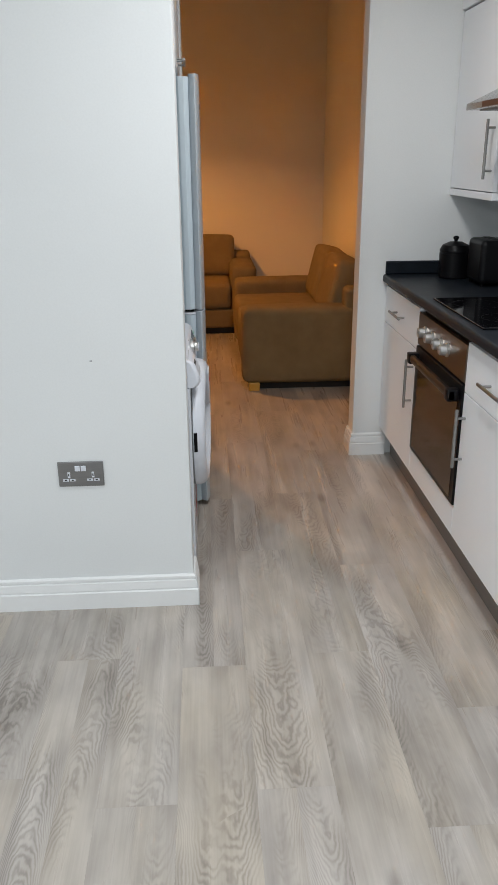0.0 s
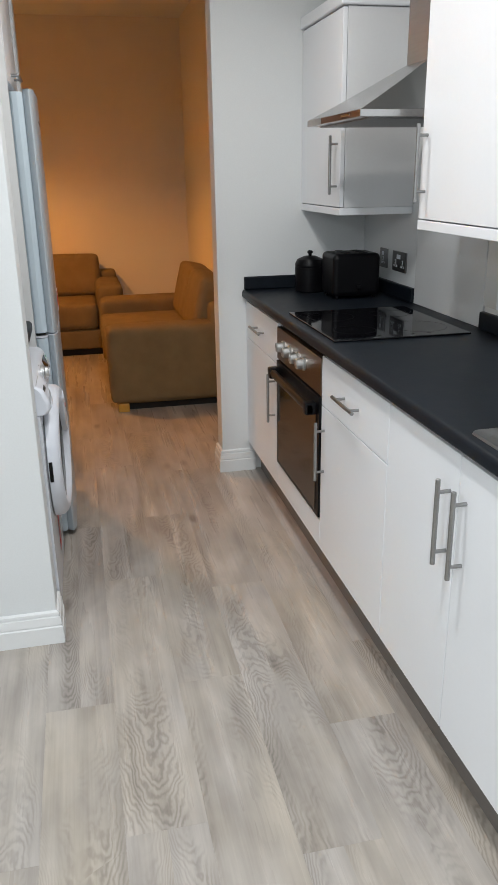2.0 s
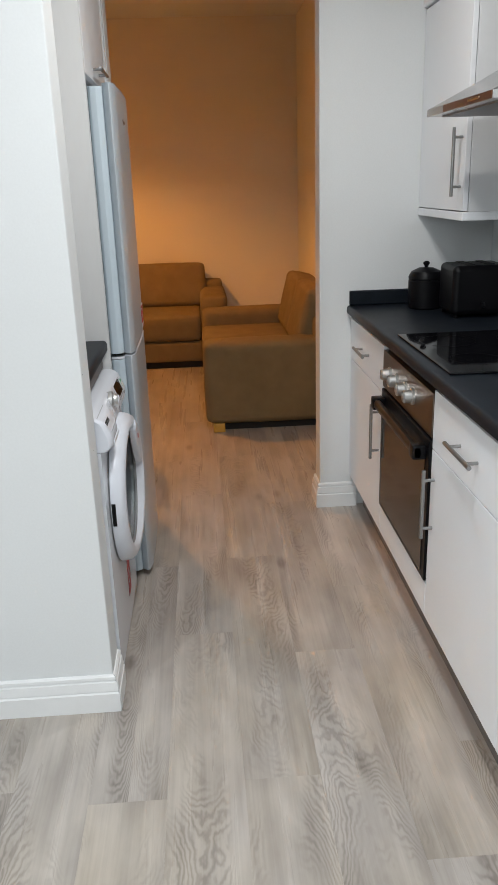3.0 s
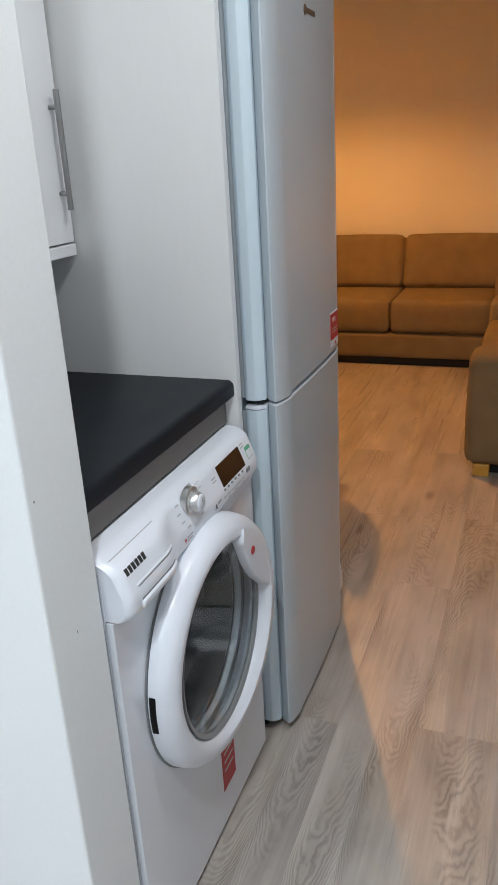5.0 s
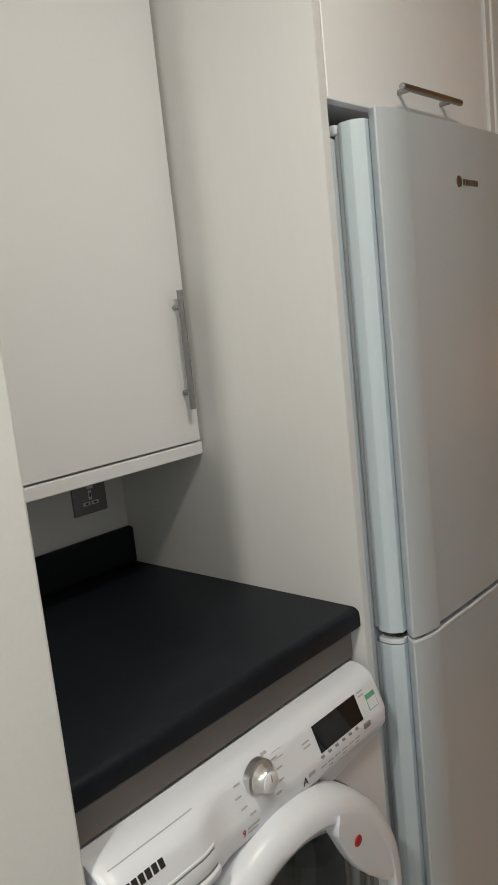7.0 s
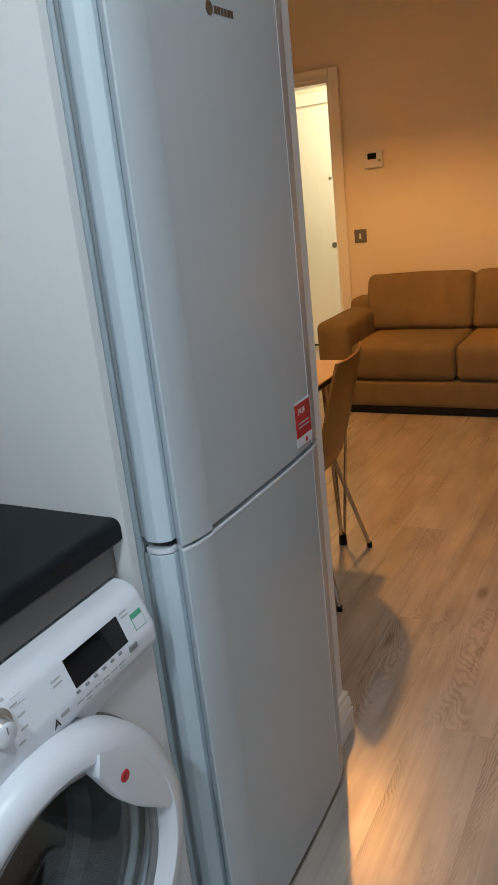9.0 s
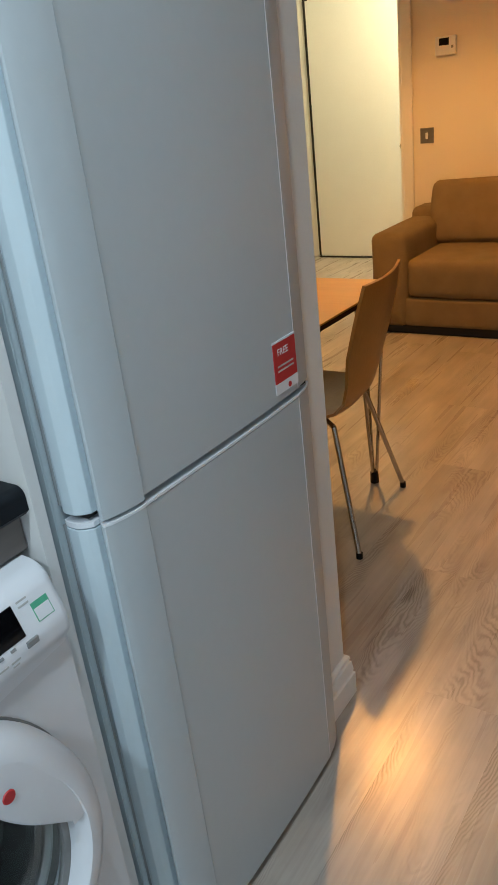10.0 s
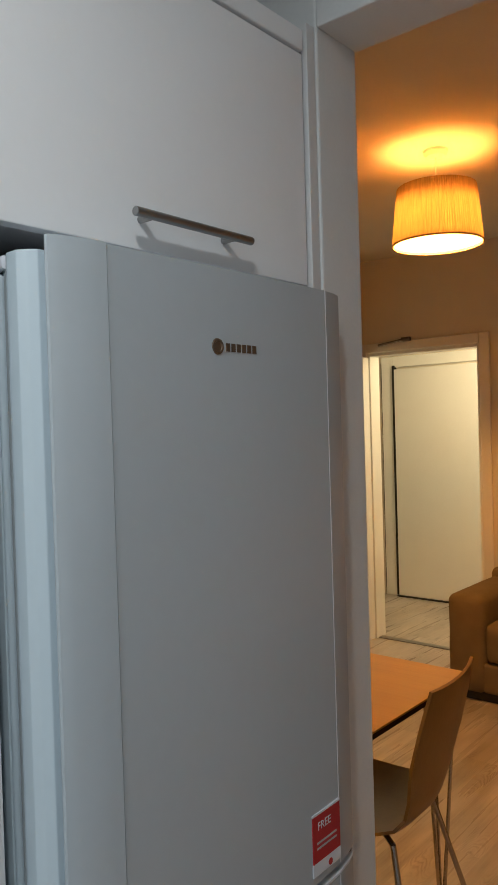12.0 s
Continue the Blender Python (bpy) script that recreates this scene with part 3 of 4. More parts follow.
# hob
hob = thing("hob", (1.13, 2.68, WT), "black ceramic glass hob set flush on the worktop", "hob")
HX0, HX1, HY0, HY1 = 0.893, 1.385, 2.395, 2.965
part("glass", solid(HX0, HX1, HY0, HY1, WT + 0.001, WT + 0.007, 0.002), BLACKGLASS, hob)
for cx, cy, rr in ((1.02, 2.82, 0.09), (1.26, 2.82, 0.075), (1.02, 2.55, 0.075), (1.26, 2.55, 0.10)):
    part("zone_ring", lathe([(rr, 0.0), (rr, 0.0001), (rr - 0.0015, 0.0001), (rr - 0.0015, 0.0)], (cx, cy, WT + 0.0072), closed=True), BLACK, hob)
for cx in (1.06, 1.12, 1.18, 1.24):
    part("touch_mark", solid(cx, cx + 0.012, HY0 + 0.03, HY0 + 0.042, WT + 0.0071, WT + 0.0073), BLACK, hob)


# wall units
def wall_unit(label, y0, y1, z0, z1, front, hy, hz, side=1, back=KX - 0.003, cornice=0.0, lip=0.030, stand=0.032):
    """side 1: on the long wall, its door facing -x; -1: on the other wall, facing +x."""
    u = thing("wall_unit", ((front + back) / 2, (y0 + y1) / 2, z0), label, "kitchen unit", "wall units")
    s = side
    x0, x1 = sorted((front + s * 0.020, back))
    part("body", solid(x0, x1, y0, y1, z0 + lip, z1, 0.001), CARCASS, u)
    xa, xb = sorted((front - s * 0.001, back))
    part("light_rail", solid(xa, xb, y0 - 0.001, y1 + 0.001, z0, z0 + lip - 0.0008, 0.002), GLOSS, u, "white strip along the lower edge")
    xa, xb = sorted((front, front + s * 0.018))
    d = part("door", solid(xa, xb, y0 + 0.0015, y1 - 0.0015, z0 + lip + 0.003, z1 - 0.003, 0.0015), GLOSS, u, "white gloss door")
    bar_handle(d, front, hy, hz, 0.225, (0, 0, 1), (-s, 0, 0), stand=stand)
    if cornice:
        xa, xb = sorted((front - s * 0.012, back))
        part("cornice", solid(xa, xb, y0 - 0.012, y1, z1 + 0.003, z1 + cornice, 0.006, 3), GLOSS, u)
    return u


wall_unit("white gloss wall unit in the corner past the hood", 3.128, PY - 0.003, 1.296, 2.055, 1.15, 3.165, 1.49, cornice=0.05)
wall_unit("white gloss wall unit beside the cooker hood", 1.828, 2.364, 1.290, 2.06, 1.15, 2.325, 1.485, cornice=0.05)
wu = wall_unit("shallow white gloss wall unit over an open bay", 1.20, 1.8245, 1.650, 2.06, 1.15, 1.26, 1.85, cornice=0.05)

# hood
hd = thing("cooker_hood", (1.28, 2.745, 1.61), "brushed steel chimney cooker hood on the wall", "cooker hood")
HZ = 1.622
lower = bmesh.new()
base = [(0.985, 2.462), (0.985, 3.03), (KX - 0.003, 3.03), (KX - 0.003, 2.462)]
topq = [(1.285, 2.645), (1.285, 2.845), (KX - 0.003, 2.845), (KX - 0.003, 2.645)]
def curve_loop(t):
    # the canopy sweeps up in a hollow curve
    z = HZ + 0.026 + 0.167 * (0.93 * t + 0.07 * t ** 2)
    return [(b[0] + (c[0] - b[0]) * t, b[1] + (c[1] - b[1]) * t, z) for b, c in zip(base, topq)]
lps = [[lower.verts.new(p) for p in curve_loop(i / 10)] for i in range(11)]
for p, q in zip(lps, lps[1:]):
    for i in range(4):
        lower.faces.new((p[i], p[(i + 1) % 4], q[(i + 1) % 4], q[i]))
lower.faces.new(lps[-1])
lower.faces.new(lps[0])
bmesh.ops.recalc_face_normals(lower, faces=lower.faces[:])
part("canopy", lower, STEEL_H, hd)
rm = part("rim", solid(0.983, KX - 0.003, 2.460, 3.032, HZ + 0.004, HZ + 0.0255, 0.0015), STEEL_H, hd)
part("switch_strip", solid(0.9815, 0.984, 2.466, 2.86, HZ + 0.0055, HZ + 0.0245, 0.0008), COPPER, rm, "copper-brown strip on the hood's front")
part("slider", solid(0.978, 0.9813, 2.545, 2.635, HZ + 0.012, HZ + 0.019, 0.001), CHROME, rm)
part("filter", solid(1.02, KX - 0.05, 2.50, 2.99, HZ, HZ + 0.0035), SOCKET, hd, "grey metal grease filter")
part("chimney", join(solid(1.290, KX - 0.003, 2.652, 2.838, HZ + 0.1935, KC - 0.001, 0.002)), STEEL, hd)


# sockets
def socket_plate(label, centre, normal, width=0.147, height=0.086, gangs=2, group="sockets"):
    """A British socket; normal is one of x, -x, -y."""
    s = thing("wall_socket", centre, label, "socket", group)
    c = Vector(centre)
    n = Vector(normal)
    u = Vector((0, 0, 1)).cross(n)

    def blk(a0, a1, z0, z1, o0, o1, bev=0.0):
        p, q = c + u * a0 + n * o0, c + u * a1 + n * o1
        xs, ys = sorted((p.x, q.x)), sorted((p.y, q.y))
        return solid(xs[0], xs[1], ys[0], ys[1], c.z + z0, c.z + z1, bev)
    part("plate", blk(-width / 2, width / 2, -height / 2, height / 2, 0.0, 0.007, 0.002), SOCKET, s)
    for i in range(gangs):
        a = (i - (gangs - 1) / 2) * 0.078
        for da, dz, w, h in ((0, -0.002, 0.004, 0.010), (-0.011, -0.020, 0.009, 0.004), (0.011, -0.020, 0.009, 0.004)):
            part("insert", blk(a + da - w, a + da + w, dz - h, dz + h, 0.0072, 0.0082), WHITEPLASTIC, s)
            part("slot", blk(a + da - w * 0.4, a + da + w * 0.4, dz - h * 0.4, dz + h * 0.4, 0.0083, 0.0089), DARK, s)
        b = (a * 0.25) if gangs == 2 else 0
        part("rocker", blk(b - 0.008, b + 0.008, 0.012, 0.030, 0.0072, 0.0115, 0.001), WHITEPLASTIC, s)
    return s


socket_plate("steel double socket low on the white wall", (-0.432, 2.312, 0.505), (0, -1, 0))
socket_plate("steel double socket over the worktop beside the splashback", (KX, 2.20, 1.095), (-1, 0, 0))
socket_plate("steel double socket in the worktop's far corner", (KX, 3.236, 1.088), (-1, 0, 0))
socket_plate("steel single switch plate in the worktop's far corner", (KX, 3.416, 1.088), (-1, 0, 0), 0.086, 0.086, 1)
socket_plate("steel single socket under the wall unit over the washing machine", (AX, 2.957, 1.125), (1, 0, 0), 0.086, 0.086, 1)

# canisters and toaster
def canister(label, x, y, k):
    c = thing("canister", (x, y, WT), label, "canister", "canisters")
    part("body", lathe([(0.0, 0.001), (0.066 * k, 0.001), (0.070 * k, 0.006), (0.072 * k, 0.115 * k), (0.068 * k, 0.120 * k), (0.0, 0.120 * k)], (x, y, WT)), BLACK, c)
    lid = part("lid", lathe([(0.0, 0.121 * k), (0.071 * k, 0.121 * k), (0.072 * k, 0.130 * k), (0.060 * k, 0.152 * k), (0.030 * k, 0.166 * k), (0.0, 0.168 * k)], (x, y, WT)), BLACK, c)
    part("knob", lathe([(0.007, 0.167 * k), (0.008, 0.175 * k), (0.013, 0.181 * k), (0.013, 0.188 * k), (0.006, 0.193 * k), (0.0, 0.193 * k)], (x, y, WT), steps=20), BLACK, lid)
    return c


canister("black lidded canister in the worktop's corner", 1.150, 3.530, 0.98)
canister("smaller black canister behind the toaster", 1.290, 3.530, 0.86)
ts = thing("toaster", (1.28, 3.33, WT), "black toaster on the worktop", "toaster")
part("body", solid(1.17, 1.385, 3.235, 3.42, WT + 0.012, WT + 0.195, 0.020, 4), BLACK, ts)
for sx in (1.225, 1.30):
    part("slot", solid(sx, sx + 0.03, 3.26, 3.395, WT + 0.1955, WT + 0.1975), DARK, ts)
part("dial", lathe([(0.0, 0.0), (0.011, 0.0), (0.010, 0.012), (0.0, 0.012)], (1.278, 3.232, WT + 0.05), "x", 18), BLACK, ts)
for fx in (1.19, 1.365):
    for fy in (3.255, 3.40):
        part("foot", rod((fx, fy, WT + 0.001), (fx, fy, WT + 0.014), 0.008), BLACK, ts)

# ---- alcove ----
PN0, PN1 = 3.052, 3.070
ep = thing("end_panel", ((AX - 0.1) / 2, 3.061, 0.001), "tall pale panel between washing machine and fridge", "panel")
part("board", solid(AX + 0.002, -0.0962, PN0, PN1, 0.001, KC - 0.002), CREAM, ep)
part("edge_band", solid(-0.0960, -0.0948, PN0 + 0.0002, PN1 - 0.0002, 0.001, KC - 0.002, 0.0004), CARCASS, ep, "white edging strip")
AT = 0.946
wl = thing("worktop", (-0.41, 2.74, 0.906), "short black laminate worktop over the washing machine", "worktop")
part("slab", rounded_slab(AX + 0.002, -0.103, 2.438, PN0 - 0.001, 0.906, AT, 0.014, 1), WORKTOP, wl)
whole("upstand", solid(AX + 0.002, AX + 0.024, 2.438, PN0 - 0.001, AT + 0.001, AT + 0.085, 0.008, 3), WORKTOP, (AX + 0.013, 2.74, AT), "black laminate upstand behind the short worktop", "upstand", "upstands")
wall_unit("white wall unit over the washing machine's worktop", 2.445, PN0 - 0.006, 1.207, 2.133, -0.443, 3.016, 1.413, side=-1, back=AX + 0.003, stand=0.020, lip=0.025)

whole("filler_rail", solid(-0.140, -0.124, 2.440, PN0 - 0.002, 0.8515, 0.9045, 0.001), PLINTH, (-0.132, 2.74, 0.8515), "grey-brown rail between worktop and washing machine", "panel")

# washing machine
WX, W0, W1, WH = -0.070, 2.446, 3.036, 0.846
DYC, DZC = 2.748, 0.525
wm = thing("washing_machine", (-0.34, 2.735, 0), "white front-loading washing machine under a black worktop", "washing machine")


def pierced_front(x0, x1, y0, y1, z0, z1, cy, cz, r, k=48):
    """A front sheet with a round hole for the drum."""
    bm = bmesh.new()
    hole, edge = [], []
    for i in range(k):
        a = 2 * math.pi * (i + 0.5) / k
        c, s = math.cos(a), math.sin(a)
        hole.append((cy + r * c, cz + r * s))
        t = min(((y1 if c > 0 else y0) - cy) / c, ((z1 if s > 0 else z0) - cz) / s)
        edge.append((cy + t * c, cz + t * s))
    for want in ((y0, z0), (y0, z1), (y1, z0), (y1, z1)):
        j = min(range(k), key=lambda i: (edge[i][0] - want[0]) ** 2 + (edge[i][1] - want[1]) ** 2)
        edge[j] = want
    rings = [[bm.verts.new((x, u, v)) for u, v in pts] for x, pts in ((x0, edge), (x1, edge), (x1, hole), (x0, hole))]
    for p, q in zip(rings, rings[1:] + rings[:1]):
        for i in range(k):
            bm.faces.new((p[i], p[(i + 1) % k], q[(i + 1) % k], q[i]))
    bmesh.ops.recalc_face_normals(bm, faces=bm.faces[:])
    return bm


part("front", pierced_front(WX - 0.012, WX, W0, W1, 0.018, 0.744, DYC, DZC, 0.190), WHITEGOODS, wm)
part("cabinet", join(solid(-0.63, WX - 0.013, W0, W0 + 0.012, 0.02, WH - 0.02), solid(-0.63, WX - 0.013, W1 - 0.012, W1, 0.02, WH - 0.02),
                     solid(-0.63, -0.615, W0 + 0.012, W1 - 0.012, 0.02, WH - 0.02), solid(-0.615, WX - 0.013, W0 + 0.012, W1 - 0.012, 0.02, 0.07)), WHITEGOODS, wm)
part("top", solid(-0.64, WX - 0.03, W0 - 0.002, W1 + 0.002, WH - 0.019, WH, 0.005), WHITEPLASTIC, wm)
for fy in (W0 + 0.05, W1 - 0.05):
    part("foot", rod((WX - 0.05, fy, 0.0), (WX - 0.05, fy, 0.02), 0.02), BLACK, wm)
# control panel: leans back towards the top and swells over the detergent drawer
def panel_x(z):
    """Depth of the panel's face at a height."""
    if z < 0.764:
        return -0.0505 - 0.014 * ((0.764 - z) / 0.018) ** 2
    if z < 0.785:
        return -0.0505
    if z < 0.838:
        return -0.0505 - 0.40 * (z - 0.785)
    return -0.0717 - 1.5 * (z - 0.838)


def panel_lower(y):
    """The panel's lower edge, which dips beside the door."""
    return 0.747 if y < 2.86 else 0.722 + 0.018 * (y - 2.86) / 0.176


def swell(y, z):
    s = 1.0 if y < 2.575 else 0.5 + 0.5 * math.cos(math.pi * min(1.0, (y - 2.575) / 0.075))
    t = min(1.0, max(0.0, (0.846 - z) / 0.022))
    out = 0.015 * s * t * t * (3 - 2 * t)
    for edge, r in ((y - W0, 0.022), (W1 - y, 0.014)):
        if edge < r:
            out -= r * 0.8 * (1 - math.sqrt(max(0.0, 1 - ((r - edge) / r) ** 2)))
    return out


pb = bmesh.new()
cols = []
ys = [W0 + 0.001 + 0.0022 * i for i in range(10)] + [W0 + 0.024 + 0.0115 * i for i in range(49)] + [W1 - 0.012 + 0.0022 * i for i in range(6)]
for y in ys:
    z0 = panel_lower(y)
    zs = [z0 + (0.764 - z0) * i / 4 for i in range(5)] + [0.769 + 0.0075 * i for i in range(10)] + [0.842, 0.846, 0.849, 0.850]
    col = [pb.verts.new((panel_x(max(z, 0.747)) - (0.004 if z > 0.8485 else 0.0) - (0.006 if z > 0.8495 else 0.0) + swell(y, z), y, z)) for z in zs]
    cols.append([pb.verts.new((WX - 0.05, y, z0))] + col + [pb.verts.new((WX - 0.05, y, 0.8505))])
for p, q in zip(cols, cols[1:]):
    for i in range(len(p)):
        j = (i + 1) % len(p)
        pb.faces.new((p[i], p[j], q[j], q[i]))
pb.faces.new(cols[0])
pb.faces.new(cols[-1])
bmesh.ops.recalc_face_normals(pb, faces=pb.faces[:])
cp = part("control_panel", pb, WHITEPLASTIC, wm, "white plastic control panel", 50)


def on_panel(y0, y1, z0, z1, d0, d1, bev=0.0, seg=2):
    """A block lying on the leaning face of the control panel."""
    bm = solid(d0, d1, y0, y1, z0, z1, bev, seg)
    if y1 - y0 > 0.03:
        along = [e for e in bm.edges if abs(e.verts[0].co.y - e.verts[1].co.y) > 0.5 * (y1 - y0)]
        bmesh.ops.subdivide_edges(bm, edges=along, cuts=12, use_grid_fill=True)
    for v in bm.verts:
        v.co.x += panel_x(v.co.z) + swell(v.co.y, v.co.z)
    return bm


part("display", on_panel(2.850, 2.966, 0.793, 0.832, -0.002, 0.0012), BLACKGLASS, cp, "dark display window")
# flush grey block, its colour standing in for shade in the finger recess
part("drawer_grip", on_panel(2.482, 2.604, 0.7715, 0.7955, -0.002, 0.0005), GREYPL, cp, "grey shadowed finger grip")
part("grip_lip", on_panel(2.480, 2.608, 0.757, 0.7710, -0.004, 0.0042, 0.0038, 5), WHITEPLASTIC, cp)
part("grip_hood", on_panel(2.478, 2.606, 0.7958, 0.7990, -0.002, 0.0012, 0.0008, 2), WHITEPLASTIC, cp)
part("drawer_line", on_panel(2.462, 2.600, 0.8405, 0.8412, -0.002, 0.0004), PALEINK, cp)
for i in range(6):
    part("letter_bar", on_panel(2.4670 + i * 0.0104, 2.4748 + i * 0.0104, 0.817, 0.8270, -0.002, 0.0006), INK, cp)
DX = panel_x(0.821)
kb = part("dial", lathe([(0.0, -0.004), (0.0265, -0.004), (0.0265, 0.0075), (0.0245, 0.0085), (0.0215, 0.0085), (0.0182, 0.012), (0.0172, 0.021), (0.0148, 0.0240), (0.0, 0.0245)], (DX, 2.718, 0.824), "x", 40), SATIN, cp, "silver programme dial")
part("dial_face", lathe([(0.0, 0.0243), (0.0150, 0.0243), (0.0150, 0.0262), (0.0135, 0.0272), (0.0, 0.0272)], (DX, 2.718, 0.824), "x", 32), WHITEPLASTIC, kb)
part("dial_mark", solid(DX + 0.0269, DX + 0.0277, 2.7172, 2.7188, 0.825, 0.835), GREYPL, kb)
for i in range(12):
    a = radians(-52 + 25.5 * i)
    py, pz = 2.718 + 0.044 * math.cos(a), 0.815 + 0.034 * math.sin(a)
    if pz < 0.842:
        part("printed_mark", on_panel(py - 0.006, py + 0.006, pz - 0.0012, pz + 0.0012, -0.002, 0.0005), PALEINK, cp)
part("printed_box", on_panel(2.757, 2.777, 0.826, 0.8265, -0.002, 0.0005), PALEINK, cp)
part("printed_box", on_panel(2.757, 2.777, 0.836, 0.8365, -0.002, 0.0005), PALEINK, cp)
for i in range(6):
    part("button", on_panel(2.847 + i * 0.0185, 2.854 + i * 0.0185, 0.7865, 0.7895, -0.002, 0.0014), GREYPL, cp)
    part("printed_mark", on_panel(2.843 + i * 0.0185, 2.857 + i * 0.0185, 0.772, 0.7745, -0.002, 0.0005), PALEINK, cp)
    if i % 2:
        part("printed_mark", on_panel(2.844 + i * 0.0185, 2.854 + i * 0.0185, 0.7665, 0.7685, -0.002, 0.0005), PALEINK, cp)
for i in range(2):
    part("printed_mark", on_panel(2.819, 2.836, 0.818 - 0.006 * i, 0.8205 - 0.006 * i, -0.002, 0.0005), PALEINK, cp)
    part("printed_mark", on_panel(2.974, 2.990, 0.829 - 0.006 * i, 0.8312 - 0.006 * i, -0.002, 0.0005), PALEINK, cp)
lettering("printed_letter", "A", 0.018, (-0.0497, 2.797, 0.767), (0, 1, 0), (0, 0, 1), INK, cp)
part("printed_mark", on_panel(2.812, 2.828, 0.774, 0.780, -0.002, 0.0005), PALEINK, cp)
part("start_button", on_panel(2.962, 2.980, 0.777, 0.786, -0.002, 0.0022, 0.0008), GREYPL, cp)
part("energy_sticker", on_panel(2.990, 3.016, 0.796, 0.820, -0.002, 0.0006), GREEN, cp, "green and white sticker")
part("sticker_text", on_panel(2.9912, 3.0148, 0.7972, 0.8125, -0.002, 0.0010), WHITEPLASTIC, cp)
lettering("printed_number", "9", 0.015, (-0.0497, 2.662, 0.767), (0, 1, 0), (0, 0, 1), RED, cp)
for i in range(2):
    part("printed_mark", on_panel(2.674, 2.698 - 0.004 * i, 0.773 - 0.006 * i, 0.776 - 0.006 * i, -0.002, 0.0005), PALEINK, cp)
# porthole door
ringb = lathe([(0.184, 0.022), (0.186, 0.042), (0.191, 0.056), (0.201, 0.064), (0.214, 0.064), (0.228, 0.056), (0.237, 0.042), (0.2405, 0.022), (0.2405, 0.006), (0.236, 0.003), (0.205, 0.003)], (WX, DYC, DZC), "x", 80, closed=True)
# the ring is thicker on the grip's side than at the hinge
for v in ringb.verts:
    v.co.x = WX + (v.co.x - WX) * (0.90 + 0.19 * (v.co.y - DYC) / 0.24)
pd = part("door", ringb, WHITEPLASTIC, wm, "white plastic porthole ring")
part("door_gap", lathe([(0.192, 0.0012), (0.2435, 0.0012), (0.2435, 0.0025), (0.192, 0.0025)], (WX, DYC, DZC), "x", 72, closed=True), GREYPL, wm)
bowl = part("glass_bowl", lathe([(0.0, -0.110), (0.080, -0.106), (0.108, -0.088), (0.126, -0.050), (0.142, -0.030), (0.150, 0.000), (0.167, 0.022), (0.1835, 0.036), (0.180, 0.038), (0.163, 0.024), (0.146, 0.000), (0.138, -0.028), (0.122, -0.048), (0.104, -0.084), (0.078, -0.100), (0.0, -0.104)], (WX, DYC, DZC), "x", 72), GLASS, pd, "clear glass bowl")
part("inner_ring", lathe([(0.1840, 0.034), (0.1855, 0.043), (0.177, 0.040), (0.177, 0.032)], (WX, DYC, DZC), "x", 64, closed=True), GREYPL, pd)
part("gasket", lathe([(0.184, -0.012), (0.186, -0.10), (0.165, -0.12), (0.160, -0.10), (0.176, -0.08), (0.172, -0.012)], (WX, DYC, DZC), "x", 56, closed=True), RUBBER, wm, "grey rubber seal")
part("drum", lathe([(0.166, -0.12), (0.235, -0.125), (0.235, -0.44), (0.0, -0.46), (0.0, -0.455), (0.230, -0.436), (0.230, -0.13), (0.166, -0.127)], (WX, DYC, DZC), "x", 56), DRUM, wm, "steel drum")


def ring_piece(angles, section):
    """A piece that follows the porthole: section(angle) gives its (radius, height) outline."""
    bm = bmesh.new()
    rows = [[bm.verts.new((WX + h, DYC + r * math.cos(a), DZC + r * math.sin(a))) for r, h in section(a)] for a in angles]
    k = len(rows[0])
    for p, q in zip(rows, rows[1:]):
        for i in range(k):
            bm.faces.new((p[i], p[(i + 1) % k], q[(i + 1) % k], q[i]))
    bm.faces.new(rows[0])
    bm.faces.new(rows[-1])
    bmesh.ops.recalc_face_normals(bm, faces=bm.faces[:])
    return bm


def grip_section(a):
    e = 0.140 + 0.042 * abs((math.degrees(a) - 37) / 33) ** 2.2
    return ((0.212, 0.0645), (0.200, 0.0660), (0.180, 0.0662), (min(e + 0.004, 0.186), 0.0640), (min(e, 0.183), 0.0600), (min(e, 0.183), 0.044), (0.196, 0.042))


part("door_grip", ring_piece([radians(4 + 66 * i / 22) for i in range(23)], grip_section), WHITEPLASTIC, pd, "white grip at the door's upper edge", 60)
part("red_mark", lathe([(0.0, 0.0), (0.0092, 0.0), (0.0082, 0.0016), (0.0, 0.0020)], (WX + 0.0662, 2.857, 0.660), "x", 20), RED, pd, "round red mark")
part("hinge_cover", ring_piece([radians(171 + 17 * i / 8) for i in range(9)], lambda a: ((0.2385, 0.004), (0.2425, 0.008), (0.2418, 0.018), (0.2370, 0.018), (0.2370, 0.005))), BLACK, pd)
part("advice_sticker", solid(WX + 0.0003, WX + 0.0012, 2.776, 2.842, 0.102, 0.250), RED, wm, "faded red paper sticker")
for i in range(3):
    part("sticker_text", solid(WX + 0.0011, WX + 0.0015, 2.786, 2.833, 0.190 - 0.022 * i, 0.196 - 0.022 * i), PALEINK, wm)

